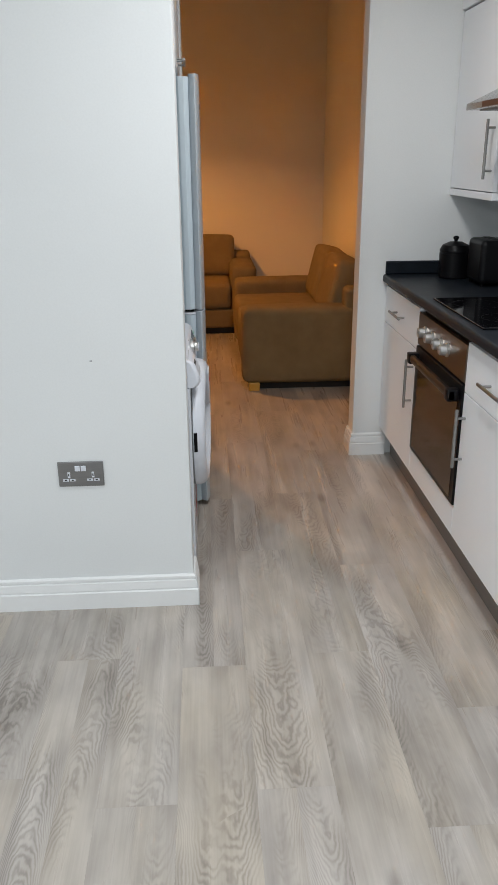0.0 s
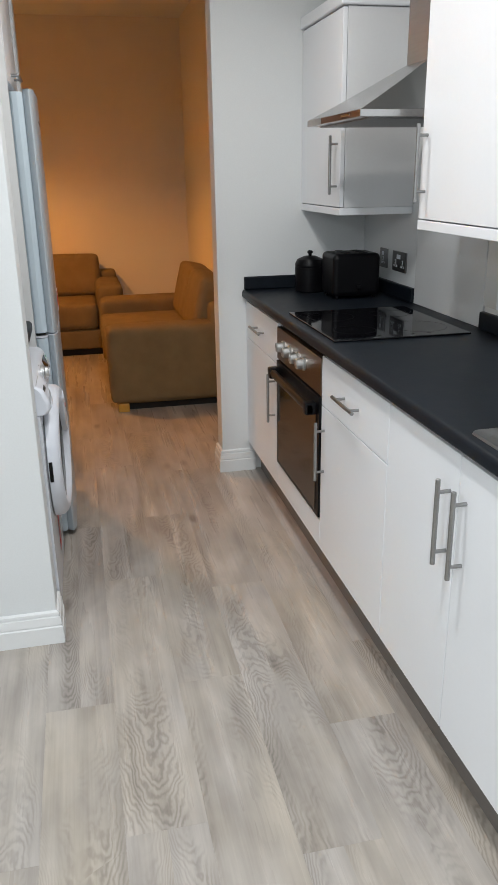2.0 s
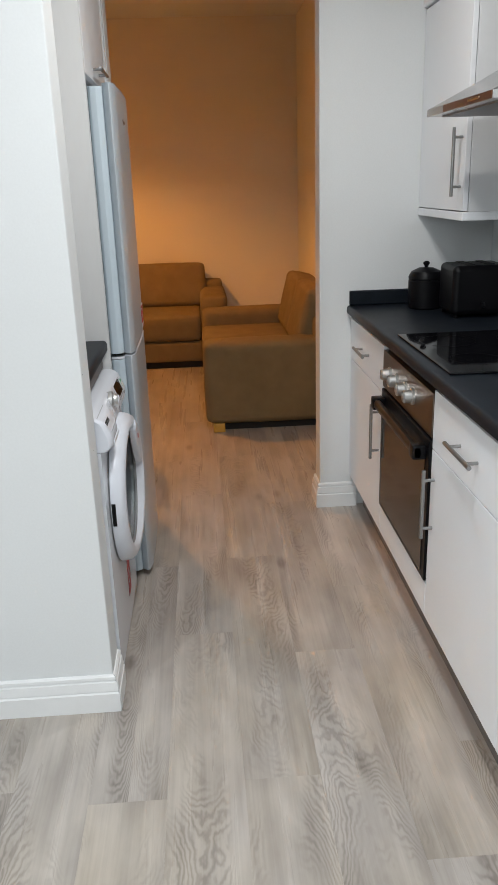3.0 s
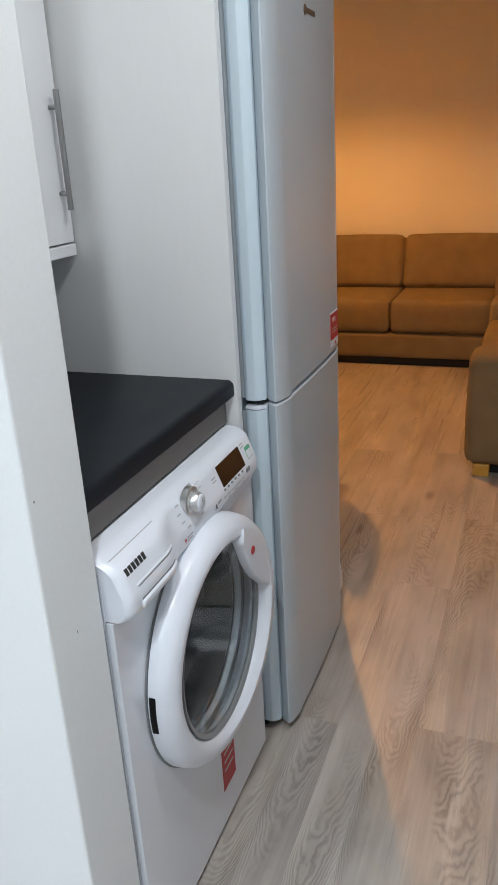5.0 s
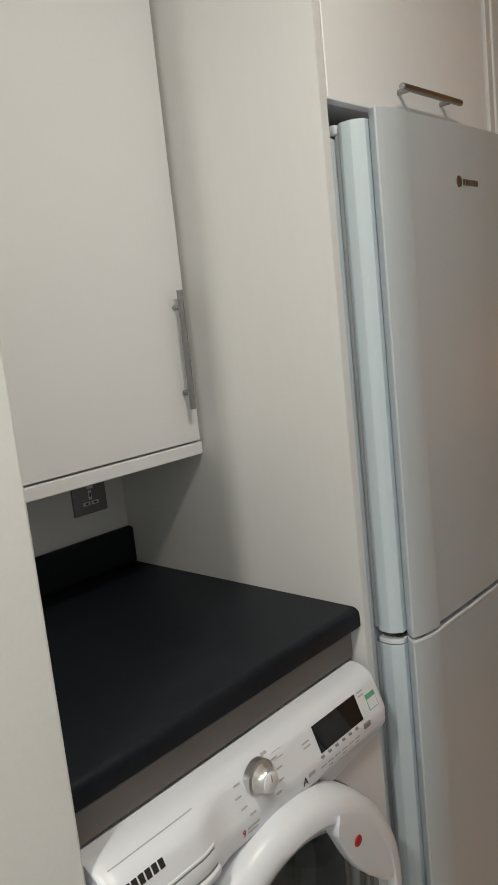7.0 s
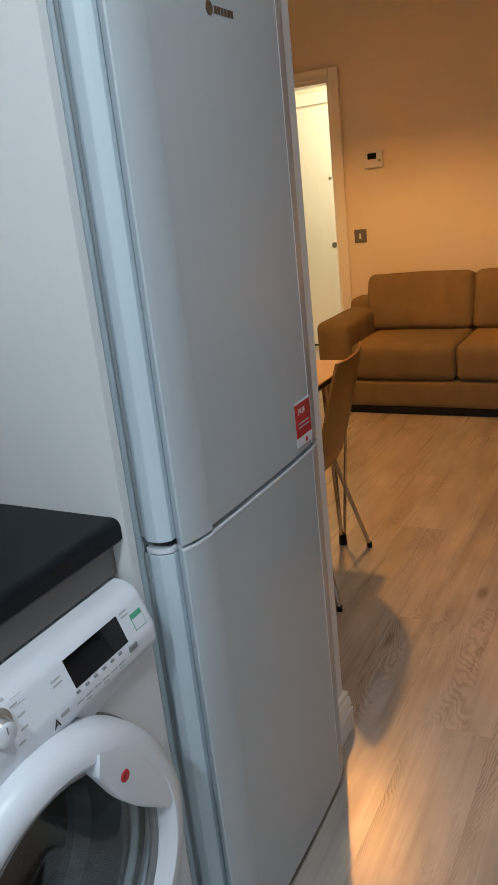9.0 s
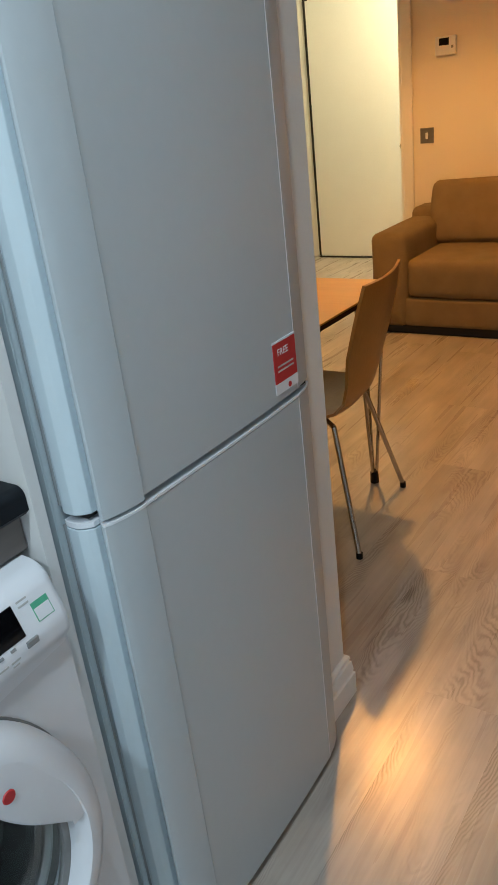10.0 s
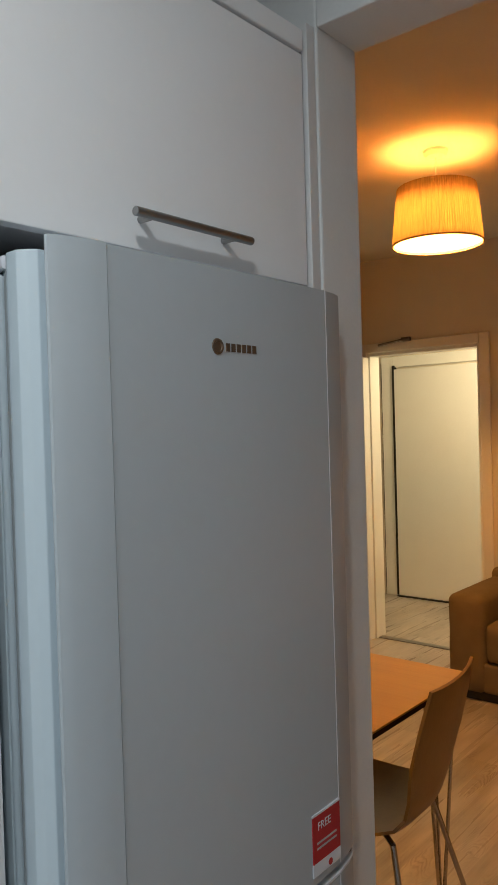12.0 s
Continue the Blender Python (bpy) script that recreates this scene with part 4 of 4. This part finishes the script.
# ---- fridge freezer ----
F0, F1 = 3.088, 3.652
fr = thing("fridge_freezer", (-0.35, 3.37, 0), "tall pale silver fridge freezer with two doors", "fridge freezer")
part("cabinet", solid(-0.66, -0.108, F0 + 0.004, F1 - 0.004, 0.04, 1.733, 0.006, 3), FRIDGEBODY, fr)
part("top_cap", solid(-0.64, -0.100, F0 + 0.006, F1 - 0.006, 1.735, 1.752, 0.005), WHITEPLASTIC, fr)
LINER = [(-0.096, F0 + 0.008), (-0.088, F0 + 0.004), (-0.070, F0 + 0.004), (-0.060, F0 + 0.010), (-0.052, F0 + 0.018), (-0.052, F1 - 0.006), (-0.096, F1 - 0.006)]
CR, BD = F0 + 0.079, F1 - 0.068  # the crease beside the grip, the bead beside the far edge
# the grip: a rounded lip, then one easy curve up to the crease
GRIP = [(-0.0515, CR), (-0.0515, F0 + 0.030), (-0.0480, F0 + 0.0245), (-0.0400, F0 + 0.0180), (-0.0335, F0 + 0.0135), (-0.0300, F0 + 0.0118), (-0.0270, F0 + 0.0130), (-0.0254, F0 + 0.0165)]
GRIP += [(-0.0128 - 2.5 * (0.079 - u) ** 2 - 0.03 * (0.079 - u), F0 + u) for u in [0.0205 + 0.0064 * i for i in range(10)]] + [(-0.0138, CR - 0.0006)]
SHEET = [(-0.0515, CR), (-0.0165, CR + 0.0004), (-0.0146, CR + 0.0016), (-0.0127, 3.27), (-0.0120, 3.372), (-0.0127, 3.47), (-0.0165, BD - 0.001), (-0.0185, BD),
         (-0.0185, BD + 0.0016), (-0.0175, BD + 0.0026), (-0.0225, F1 - 0.035), (-0.0300, F1 - 0.012), (-0.0360, F1 - 0.003), (-0.045, F1), (-0.0515, F1 - 0.001)]


def fridge_door(name, z0, z1, lift):
    """A liner behind, a rounded grip along one edge and the bowed front sheet, whose lower edge ends a little higher."""
    d = part(name, prism(LINER, "z", z0 + 0.002, z1 - 0.010, 0.0012), FRIDGEBODY, fr, "pale blue-grey door edge")
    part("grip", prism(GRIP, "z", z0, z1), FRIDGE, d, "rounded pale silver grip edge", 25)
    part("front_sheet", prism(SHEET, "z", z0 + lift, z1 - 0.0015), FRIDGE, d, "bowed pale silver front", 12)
    part("gasket", solid(-0.107, -0.0965, F0 + 0.012, F1 - 0.010, z0 + 0.006, z1 - 0.014), GASKET, d)
    # grey strip in the groove, darkening it as shade would
    part("crease", solid(-0.0175, -0.0152, CR - 0.0004, CR + 0.0012, z0 + lift, z1 - 0.002), GREYPL, d, "fine grey line for shade in the crease")
    # white strip puts the bead's highlight into its colour
    part("bead_highlight", solid(-0.0200, -0.0163, BD + 0.0001, BD + 0.0016, z0 + lift, z1 - 0.002, 0.0005), WHITEPLASTIC, d, "fine bead whitened as a highlight")
    return d


up = fridge_door("fridge_door", 0.8865, 1.761, 0.0055)
lo = fridge_door("freezer_door", 0.026, 0.8765, 0.0)
# near-black filler in place of the shade between the two doors
part("seam_shade", join(solid(-0.094, -0.058, F0 + 0.016, F1 - 0.008, 0.8808, 0.8862), solid(-0.0510, -0.0340, CR + 0.002, F1 - 0.012, 0.8806, 0.8918)), DARK, fr)
# lower door's top lip, whitened so that the edge looks lit
part("lit_top_edge", prism([(x + 0.0006, y) for x, y in GRIP[1:]] + [(x + 0.0006, y) for x, y in SHEET[3:]], "z", 0.8766, 0.8805), WHITEPLASTIC, lo)
part("lit_top_edge", prism([(x, y) for x, y in LINER], "z", 0.8690, 0.8762), WHITEPLASTIC, lo)
part("kick_plate", solid(-0.62, -0.085, F0 + 0.012, F1 - 0.012, 0.006, 0.030, 0.003), BLACK, fr)
for fy in (F0 + 0.04, F1 - 0.04):
    part("foot", rod((-0.11, fy, 0.0), (-0.11, fy, 0.04), 0.018), BLACK, fr)
part("hinge", solid(-0.10, -0.055, F1 - 0.05, F1 - 0.012, 1.7585, 1.772, 0.003), GREYPL, fr)
part("side_channel", solid(-0.120, -0.1085, F0 + 0.0005, F0 + 0.0035, 0.07, 1.73, 0.001), FRIDGEBODY, fr)
part("spec_label", solid(-0.150, -0.1095, F0 - 0.0008, F0 + 0.0037, 1.700, 1.731), GREEN, fr, "small green and white label")
part("label_text", solid(-0.147, -0.1125, F0 - 0.0012, F0 - 0.0009, 1.703, 1.716), WHITEPLASTIC, fr)
part("badge", lathe([(0.0, 0.0), (0.0105, 0.0), (0.0098, 0.0018), (0.0070, 0.0018), (0.0062, 0.0010), (0.0, 0.0012)], (-0.0125, 3.338, 1.660), "x", 28), BADGE, up, "round bronze badge")
for i in range(6):
    part("letter_bar", solid(-0.0165, -0.0112, 3.3530 + i * 0.0104, 3.3606 + i * 0.0104, 1.6545, 1.6650), BADGE, up)
st = part("advice_sticker", solid(-0.0235, -0.0124, 3.511, 3.580, 0.924, 0.992), RED, up, "red paper sticker")
lettering("printed_word", "FREE", 0.0165, (-0.0122, 3.522, 0.970), (0, 1, 0), (0, 0, 1), WHITEPLASTIC, st)
for i in range(2):
    part("sticker_text", solid(-0.0165, -0.0121, 3.520, 3.570, 0.950 - 0.008 * i, 0.953 - 0.008 * i), PALEINK, st)
part("sticker_edge", solid(-0.0235, -0.0125, 3.510, 3.581, 0.905, 0.9238), WHITEPLASTIC, st)
part("sticker_edge", solid(-0.0235, -0.0125, 3.510, 3.581, 0.9922, 0.995), WHITEPLASTIC, st)
part("sticker_seal", lathe([(0.0, 0.0), (0.005, 0.0), (0.005, 0.0006), (0.0, 0.0006)], (-0.0125, 3.553, 0.912), "x", 16), RED, st)

# unit over the fridge
tu = thing("bridging_unit", (-0.4, 3.36, 1.79), "white cupboard with a lift-up door over the fridge", "kitchen unit", "wall units")
part("body", solid(AX + 0.002, -0.116, PN1 + 0.001, 3.652, 1.796, 2.160), CARCASS, tu)
td = part("door", solid(-0.114, -0.094, PN1 + 0.003, 3.650, 1.786, 2.160, 0.0015), GLOSS, tu, "white gloss lift-up door")
bar_handle(td, -0.094, 3.367, 1.824, 0.220, (0, 1, 0), (1, 0, 0), stand=0.027)
part("cornice", solid(AX + 0.002, -0.092, PN1 + 0.001, 3.652, 2.165, 2.200, 0.003), GLOSS, tu)
whole("end_panel", solid(AX + 0.002, -0.088, 3.656, PY - 0.002, 0.001, 2.212, 0.001), CARCASS, (-0.4, 3.667, 0.001), "tall white panel beside the fridge", "panel")


# ---- living room ----
def cushion(x0, x1, y0, y1, z0, z1, puff=0.015, r=0.04):
    """An upholstered block: rounded, with slightly swollen faces."""
    bm = solid(x0, x1, y0, y1, z0, z1)
    bmesh.ops.subdivide_edges(bm, edges=bm.edges[:], cuts=9, use_grid_fill=True)
    c = Vector(((x0 + x1) / 2, (y0 + y1) / 2, (z0 + z1) / 2))
    h = Vector(((x1 - x0) / 2, (y1 - y0) / 2, (z1 - z0) / 2))
    for v in bm.verts:
        p = v.co - c
        u = Vector((p.x / h.x, p.y / h.y, p.z / h.z))
        # gather the outer rows of the grid into the rounded rim
        for i in range(3):
            a = abs(u[i])
            k = {5: 0.0, 4: 0.35 * r, 3: 0.9 * r, 2: 1.8 * r}.get(round(a * 5))
            if k is not None:
                p[i] = math.copysign(h[i] - min(k, h[i] * 0.8), u[i])
        u = Vector((p.x / h.x, p.y / h.y, p.z / h.z))
        q = Vector([max(-h[i] + r, min(h[i] - r, p[i])) for i in range(3)])
        e = p - q
        if e.length > 1e-6:
            e = e.normalized() * r
        bulge = Vector([puff * u[i] * (1 - u[(i + 1) % 3] ** 2) * (1 - u[(i + 2) % 3] ** 2) if abs(u[i]) > 0.99 else 0 for i in range(3)])
        w = noise.noise(v.co * 9) * 0.004
        v.co = c + q + e + bulge + Vector((w, w, w))
    return bm


def sofa(label, length, depth, m, arm=0.22, back=0.85, arm_h=0.59, seats=2):
    """Built at the origin: its length along x, facing -y, its back at y = depth."""
    s = thing("sofa", (0, 0, 0), label, "sofa", "sofas")
    L = length / 2
    # near-black block in place of the shade under the sofa, between its feet
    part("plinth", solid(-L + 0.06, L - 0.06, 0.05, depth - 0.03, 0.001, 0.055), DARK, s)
    part("base", cushion(-L + arm * 0.9, L - arm * 0.9, 0.015, depth - 0.05, 0.055, 0.225, 0.004, 0.02), FABRIC, s)
    for k in (-1, 1):
        a0, a1 = sorted((k * L, k * (L - arm)))
        part("armrest", cushion(a0, a1, 0.0, depth - 0.04, 0.05, arm_h, 0.008, 0.045), FABRIC, s)
        for fy in (0.06, depth - 0.12):
            part("foot", solid(k * (L - 0.03) - 0.025, k * (L - 0.03) + 0.025, fy - 0.02, fy + 0.05, 0.0, 0.056, 0.004), TABLEWOOD, s, "pale wooden block foot")
    part("back_frame", cushion(-L + 0.02, L - 0.02, depth - 0.20, depth, 0.05, back - 0.14, 0.004, 0.04), FABRIC, s)
    w = (2 * L - 2 * arm) / seats
    for i in range(seats):
        x0 = -L + arm + i * w
        part("seat_cushion", cushion(x0 + 0.002, x0 + w - 0.002, 0.0, depth - 0.20, 0.228, 0.445, 0.008, 0.035), FABRIC, s)
        bc = cushion(x0 - (0.0 if i else 0.05), x0 + w - 0.002 + (0.05 if i == seats - 1 else 0), -0.10, 0.10, 0.0, back - 0.42, 0.010, 0.045)
        bc.transform(Matrix.Translation((0, depth - 0.21, 0.43)) @ Matrix.Rotation(radians(-13), 4, "X"))
        part("back_cushion", bc, FABRIC, s)
    s.matrix_basis = m
    return s


sofa("tan woven two-seat sofa against the back wall", 1.745, 0.78, pose(-0.437, 6.615, 0), back=0.79)
sofa("tan woven two-seat sofa against the side wall", 1.47, 0.87, pose(0.225, 5.595, 0, 0, 0, -90), back=0.81, arm_h=0.55)

# table on rod legs
TX0, TX1, TY0, TY1, TZ = -1.225, -0.425, 4.15, 4.955, 0.745
tb = thing("dining_table", (-0.8, 4.5, 0), "orange oak table with dark edge on steel rod legs", "table")
part("tabletop", solid(TX0, TX1, TY0, TY1, TZ - 0.006, TZ, 0.001), TABLEWOOD, tb)
part("edge_band", solid(TX0 + 0.001, TX1 - 0.001, TY0 + 0.001, TY1 - 0.001, TZ - 0.022, TZ - 0.0065, 0.001), BLACK, tb, "dark edge under the veneer")
for sx in (-1, 1):
    for sy in (-1, 1):
        fx = -0.825 + sx * 0.335
        fy = 4.55 + sy * 0.30
        lg = part("leg", join(*[rod((fx + 0.008 * dx, fy + 0.008 * dy, 0.03), (fx + 0.055 * dx, fy + 0.055 * dy, TZ - 0.022), 0.006, 8) for dx, dy in ((1, 0.3), (-0.7, 0.8), (-0.3, -1))]), LEGSTEEL, tb, "three-rod steel leg")
        part("foot", rod((fx, fy, 0.0), (fx, fy, 0.045), 0.017, 14, 0.015), BLACK, lg)


def chair(label, m):
    """A bent plywood shell on four splayed steel tubes, facing -y, built at the origin."""
    c = thing("dining_chair", (0, 0, 0), label, "chair")
    prof = [(-0.235, 0.425), (-0.22, 0.437), (-0.15, 0.440), (0.0, 0.432), (0.11, 0.430), (0.165, 0.443), (0.195, 0.475), (0.212, 0.53), (0.235, 0.64), (0.262, 0.75), (0.285, 0.850)]
    bm = bmesh.new()
    rows = []
    for i, (y, z) in enumerate(prof):
        t = i / (len(prof) - 1)
        half = 0.205 if t < 0.45 else (0.205 - 0.045 * math.sin(math.pi * min(1, (t - 0.45) / 0.35)) + 0.0 if t < 0.8 else 0.205 - 0.03 * ((t - 0.8) / 0.2) ** 3)
        if i == 0:
            half = 0.17
        a, b = prof[max(0, i - 1)], prof[min(len(prof) - 1, i + 1)]
        n = Vector((0, -(b[1] - a[1]), b[0] - a[0])).normalized()
        row = []
        for k in range(9):
            u = -1 + 2 * k / 8
            dish = 0.020 * u * u
            row.append(Vector((u * half, y, z)) + n * dish)
        rows.append((row, n))
    top = [[bm.verts.new(p + n * 0.0045) for p in row] for row, n in rows]
    bot = [[bm.verts.new(p - n * 0.0045) for p in row] for row, n in rows]
    for g in (top, bot):
        for i in range(len(g) - 1):
            for k in range(8):
                bm.faces.new((g[i][k], g[i][k + 1], g[i + 1][k + 1], g[i + 1][k]))
    rim_t = top[0] + [r[-1] for r in top[1:]] + top[-1][-2::-1] + [r[0] for r in top[-2:0:-1]]
    rim_b = bot[0] + [r[-1] for r in bot[1:]] + bot[-1][-2::-1] + [r[0] for r in bot[-2:0:-1]]
    for i in range(len(rim_t)):
        j = (i + 1) % len(rim_t)
        bm.faces.new((rim_t[i], rim_t[j], rim_b[j], rim_b[i]))
    bmesh.ops.recalc_face_normals(bm, faces=bm.faces[:])
    part("shell", bm, PLY, c, "bent oak plywood seat and back")
    for sx in (-1, 1):
        for sy, yb in ((-1, -0.24), (1, 0.235)):
            lg = part("leg", join(rod((sx * 0.07, sy * 0.05, 0.415), (sx * 0.155, sy * 0.14, 0.405), 0.0085, 10), rod((sx * 0.155, sy * 0.14, 0.405), (sx * 0.25, yb, 0.012), 0.0085, 10)), LEGSTEEL, c)
            part("foot", rod((sx * 0.25, yb, 0.0), (sx * 0.248, yb, 0.02), 0.011, 10), BLACK, lg)
    part("mount", solid(-0.10, 0.10, -0.10, 0.10, 0.405, 0.424, 0.004), BLACK, c)
    c.matrix_basis = m
    return c


chair("oak plywood chair on steel tube legs at the table", pose(-0.580, 4.575, 0, 0, 0, -83))

# pendant
LX, LY = -0.866, 5.71
pn = thing("pendant_lamp", (LX, LY, LC), "lit pendant lamp with a pleated cream fabric shade", "lamp")
part("ceiling_rose", lathe([(0.0, 0.0), (0.052, 0.0), (0.052, -0.012), (0.040, -0.026), (0.012, -0.032), (0.0, -0.032)], (LX, LY, LC - 0.0005)), WHITEPLASTIC, pn)
part("cord", rod((LX, LY, LC - 0.03), (LX, LY, 2.545), 0.0035, 8), WHITEPLASTIC, pn)
pleats = 110
prng = random.Random(3)
PLEAT = [(1 if i % 2 else -1) * prng.uniform(0.0006, 0.0024) for i in range(2 * pleats)]
sh = bmesh.new()
rows2 = []
for r, z in ((0.193, 2.333), (0.1925, 2.338), (0.1866, 2.403), (0.180, 2.474), (0.1685, 2.576), (0.1675, 2.580)):
    rows2.append([sh.verts.new((LX + (r + PLEAT[i]) * math.cos(math.pi * i / pleats), LY + (r + PLEAT[i]) * math.sin(math.pi * i / pleats), z)) for i in range(2 * pleats)])
for p, q in zip(rows2, rows2[1:]):
    for i in range(2 * pleats):
        j = (i + 1) % (2 * pleats)
        sh.faces.new((p[i], p[j], q[j], q[i]))
shade = part("shade", sh, SHADE, pn, "pleated cream fabric shade glowing warm")
part("lower_hoop", lathe([(0.1895, 2.3315), (0.1955, 2.3315), (0.1955, 2.3375), (0.1895, 2.3375)], (LX, LY, 0), closed=True, steps=72), SHADE, shade)
DIFF = bpy.data.materials.new("lit_diffuser")
DIFF.use_nodes = True
dn, dl = DIFF.node_tree.nodes, DIFF.node_tree.links
db, dt, dm = dn["Principled BSDF"], dn.new("ShaderNodeBsdfTransparent"), dn.new("ShaderNodeMixShader")
db.inputs["Base Color"].default_value = (0.85, 0.8, 0.7, 1)
db.inputs["Emission Color"].default_value = (1.0, 0.80, 0.45, 1)
db.inputs["Emission Strength"].default_value = 4.0
dm.inputs[0].default_value = 0.30
dl.new(dt.outputs[0], dm.inputs[1])
dl.new(db.outputs[0], dm.inputs[2])
dl.new(dm.outputs[0], dn["Material Output"].inputs[0])
part("diffuser", lathe([(0.0, 2.342), (0.188, 2.342), (0.188, 2.344), (0.0, 2.344)], (LX, LY, 0), steps=64), DIFF, shade, "white diffuser disc, lit from inside")
# holder, plus an added unseen plate that keeps bulb light off the ceiling
part("holder_and_light_block", join(rod((LX, LY, 2.505), (LX, LY, 2.55), 0.018, 18, 0.014), rod((LX, LY, 2.490), (LX, LY, 2.504), 0.095, 36, 0.030)), WHITEPLASTIC, pn)

# thermostat and switch on the back wall
tm = thing("thermostat", (-1.134, BY, 1.52), "white room thermostat with a dark screen", "thermostat")
part("case", solid(-1.198, -1.070, BY - 0.024, BY - 0.0005, 1.486, 1.588, 0.006, 3), WHITEPLASTIC, tm)
part("screen", solid(-1.172, -1.112, BY - 0.0255, BY - 0.0245, 1.540, 1.578), BLACK, tm)
part("button", solid(-1.098, -1.084, BY - 0.027, BY - 0.0245, 1.521, 1.536, 0.001), GREYPL, tm)
sw = thing("light_switch", (-1.26, BY, 1.05), "steel light switch beside the hall doorway", "switch")
part("plate", solid(-1.304, -1.216, BY - 0.008, BY - 0.0005, 1.004, 1.094, 0.002), SOCKET, sw)
part("rocker", solid(-1.268, -1.252, BY - 0.013, BY - 0.0085, 1.030, 1.066, 0.002), WHITEPLASTIC, sw)

# hall doorway
fm = tagged(new("door_frame"), "cream painted door frame of the hall doorway", "door frame", kind="structure")
ORIGIN[fm.name] = (0, 0, 0)
for a, b, c, d in ((DX0 + 0.001, DX0 + 0.028, 0.001, DZ - 0.001), (DX1 - 0.028, DX1 - 0.001, 0.001, DZ - 0.001), (DX0 + 0.029, DX1 - 0.029, DZ - 0.029, DZ - 0.001)):
    part("jamb", solid(a, b, BY - 0.003, BY + 0.123, c, d, 0.002), TRIM, fm)
for a, b, c, d in ((DX0 - 0.062, DX0 + 0.006, 0.001, DZ + 0.06), (DX1 - 0.006, DX1 + 0.062, 0.001, DZ + 0.06), (DX0 + 0.007, DX1 - 0.007, DZ - 0.006, DZ + 0.06)):
    part("architrave", solid(a, b, BY - 0.020, BY - 0.0035, c, d, 0.005, 3), TRIM, fm)
od = thing("door", (DX0 - 0.02, BY - 0.03, 0), "cream flush door standing open into the living room", "door")
part("leaf", solid(DX0 - 0.016, DX0 + 0.028, BY - 0.83, BY - 0.024, 0.008, 2.045, 0.002), TRIM, od)
part("handle", rod((DX0 + 0.075, BY - 0.77, 1.0), (DX0 + 0.075, BY - 0.66, 1.0), 0.009), STEEL, od)
part("handle_rose", rod((DX0 + 0.028, BY - 0.77, 1.0), (DX0 + 0.075, BY - 0.77, 1.0), 0.012), STEEL, od)
part("closer_arm", join(rod((-2.16, BY - 0.03, 2.125), (-1.93, BY - 0.045, 2.15), 0.008), solid(-1.965, -1.90, BY - 0.055, BY - 0.021, 2.135, 2.162, 0.004)), BRONZE, fm, "dark metal door closer arm")
# front door at the hall's end
fd = thing("door", (-2.35, 8.74, 0), "closed cream front door at the hall's end", "door")
part("leaf", solid(-2.79, -1.90, 8.725, 8.768, 0.012, 2.055, 0.002), TRIM, fd)
# near-black strip stands in for shadow between leaf and frame
part("shade_strip", solid(-2.812, -2.7905, 8.728, 8.775, 0.012, 2.09), DARK, fd, "dark strip for shade at the hinge side")
for z, r in ((1.467, 0.014), (0.905, 0.026)):
    part("lock", lathe([(0.0, 0.0), (r, 0.0), (r * 0.9, -0.008), (0.0, -0.010)], (0, 0, 0), "x", 20), STEEL, fd).matrix_basis = Matrix.Translation(Vector((-1.975, 8.7245, z)) - Vector(ORIGIN[fd.name])) @ Matrix.Rotation(radians(90), 4, "Z") @ Matrix.Translation(Vector(ORIGIN[fd.name]))
part("threshold", solid(-2.80, -1.88, 8.70, 8.775, 0.001, 0.011, 0.003), DARK, fd)
ff = tagged(new("front_door_frame"), "cream frame round the front door", "door frame", kind="structure")
ORIGIN[ff.name] = (0, 0, 0)
for a, b, c, d in ((-2.93, -2.815, 0.001, 2.17), (-1.89, -1.82, 0.001, 2.17), (-2.814, -1.891, 2.075, 2.17)):
    part("architrave", solid(a, b, 8.745, 8.779, c, d, 0.004), TRIM, ff)
# near-black strip stands in for the shadow line along the frame
part("shade_strip", solid(-2.945, -2.932, 8.765, 8.779, 0.001, 2.12), DARK, ff)
whole("threshold_strip", solid(DX0 - 0.01, DX1 + 0.01, BY + 0.02, BY + 0.075, 0.001, 0.007, 0.002), STEEL, (-1.84, BY + 0.05, 0.001), "metal threshold strip in the hall doorway", "threshold")

# small plaster mark on the short wall
whole("wall_mark", solid(-0.374, -0.366, 2.3105, 2.3122, 0.880, 0.8835, 0.0006), GREYPL, (-0.37, 2.312, 0.88), "small dark scuff on the white wall", "mark")

for my, mz in ((2.326, 1.000), (2.371, 0.781)):
    whole("wall_mark", solid(-0.0782, -0.0774, my - 0.001, my + 0.001, mz - 0.0018, mz + 0.0018, 0.0003), GREYPL, (-0.078, my, mz - 0.0018), "small dark scuff on the short wall's end", "mark", "wall marks")

# ---- floor planks ----
PW, PL = 0.196, 1.22
pmesh = finish("plank", solid(-PW / 2 + 0.00008, PW / 2 - 0.00008, -PL / 2 + 0.00008, PL / 2 - 0.00008, -0.005, 0.0), FLOORWOOD)
rng = random.Random(7)
# where a joint crosses each row, from the row beside the washing machine to the units
JOINTS = {-1: 1.945, 0: 1.45, 1: 1.99, 2: 2.53, 3: 1.71}
for i in range(-17, 8):
    cx = 0.084 + (i + 0.5) * PW
    y = JOINTS.get(i, (i * 0.437 % 1.0) * PL + rng.uniform(-0.08, 0.08)) % PL - 4 * PL + PL / 2
    while y < 9.5:
        inside = (-3.2 < cx < 1.6 and y < BY + 0.7) or (cx < -0.9 and y > BY - 0.7)
        if inside and y > -3.0:
            ob = new("plank", pmesh)
            ob.location = (cx, y, 0)
            ob.rotation_euler = (0, 0, math.pi if rng.random() < 0.5 else 0)
            ob.parent = floor
        y += PL
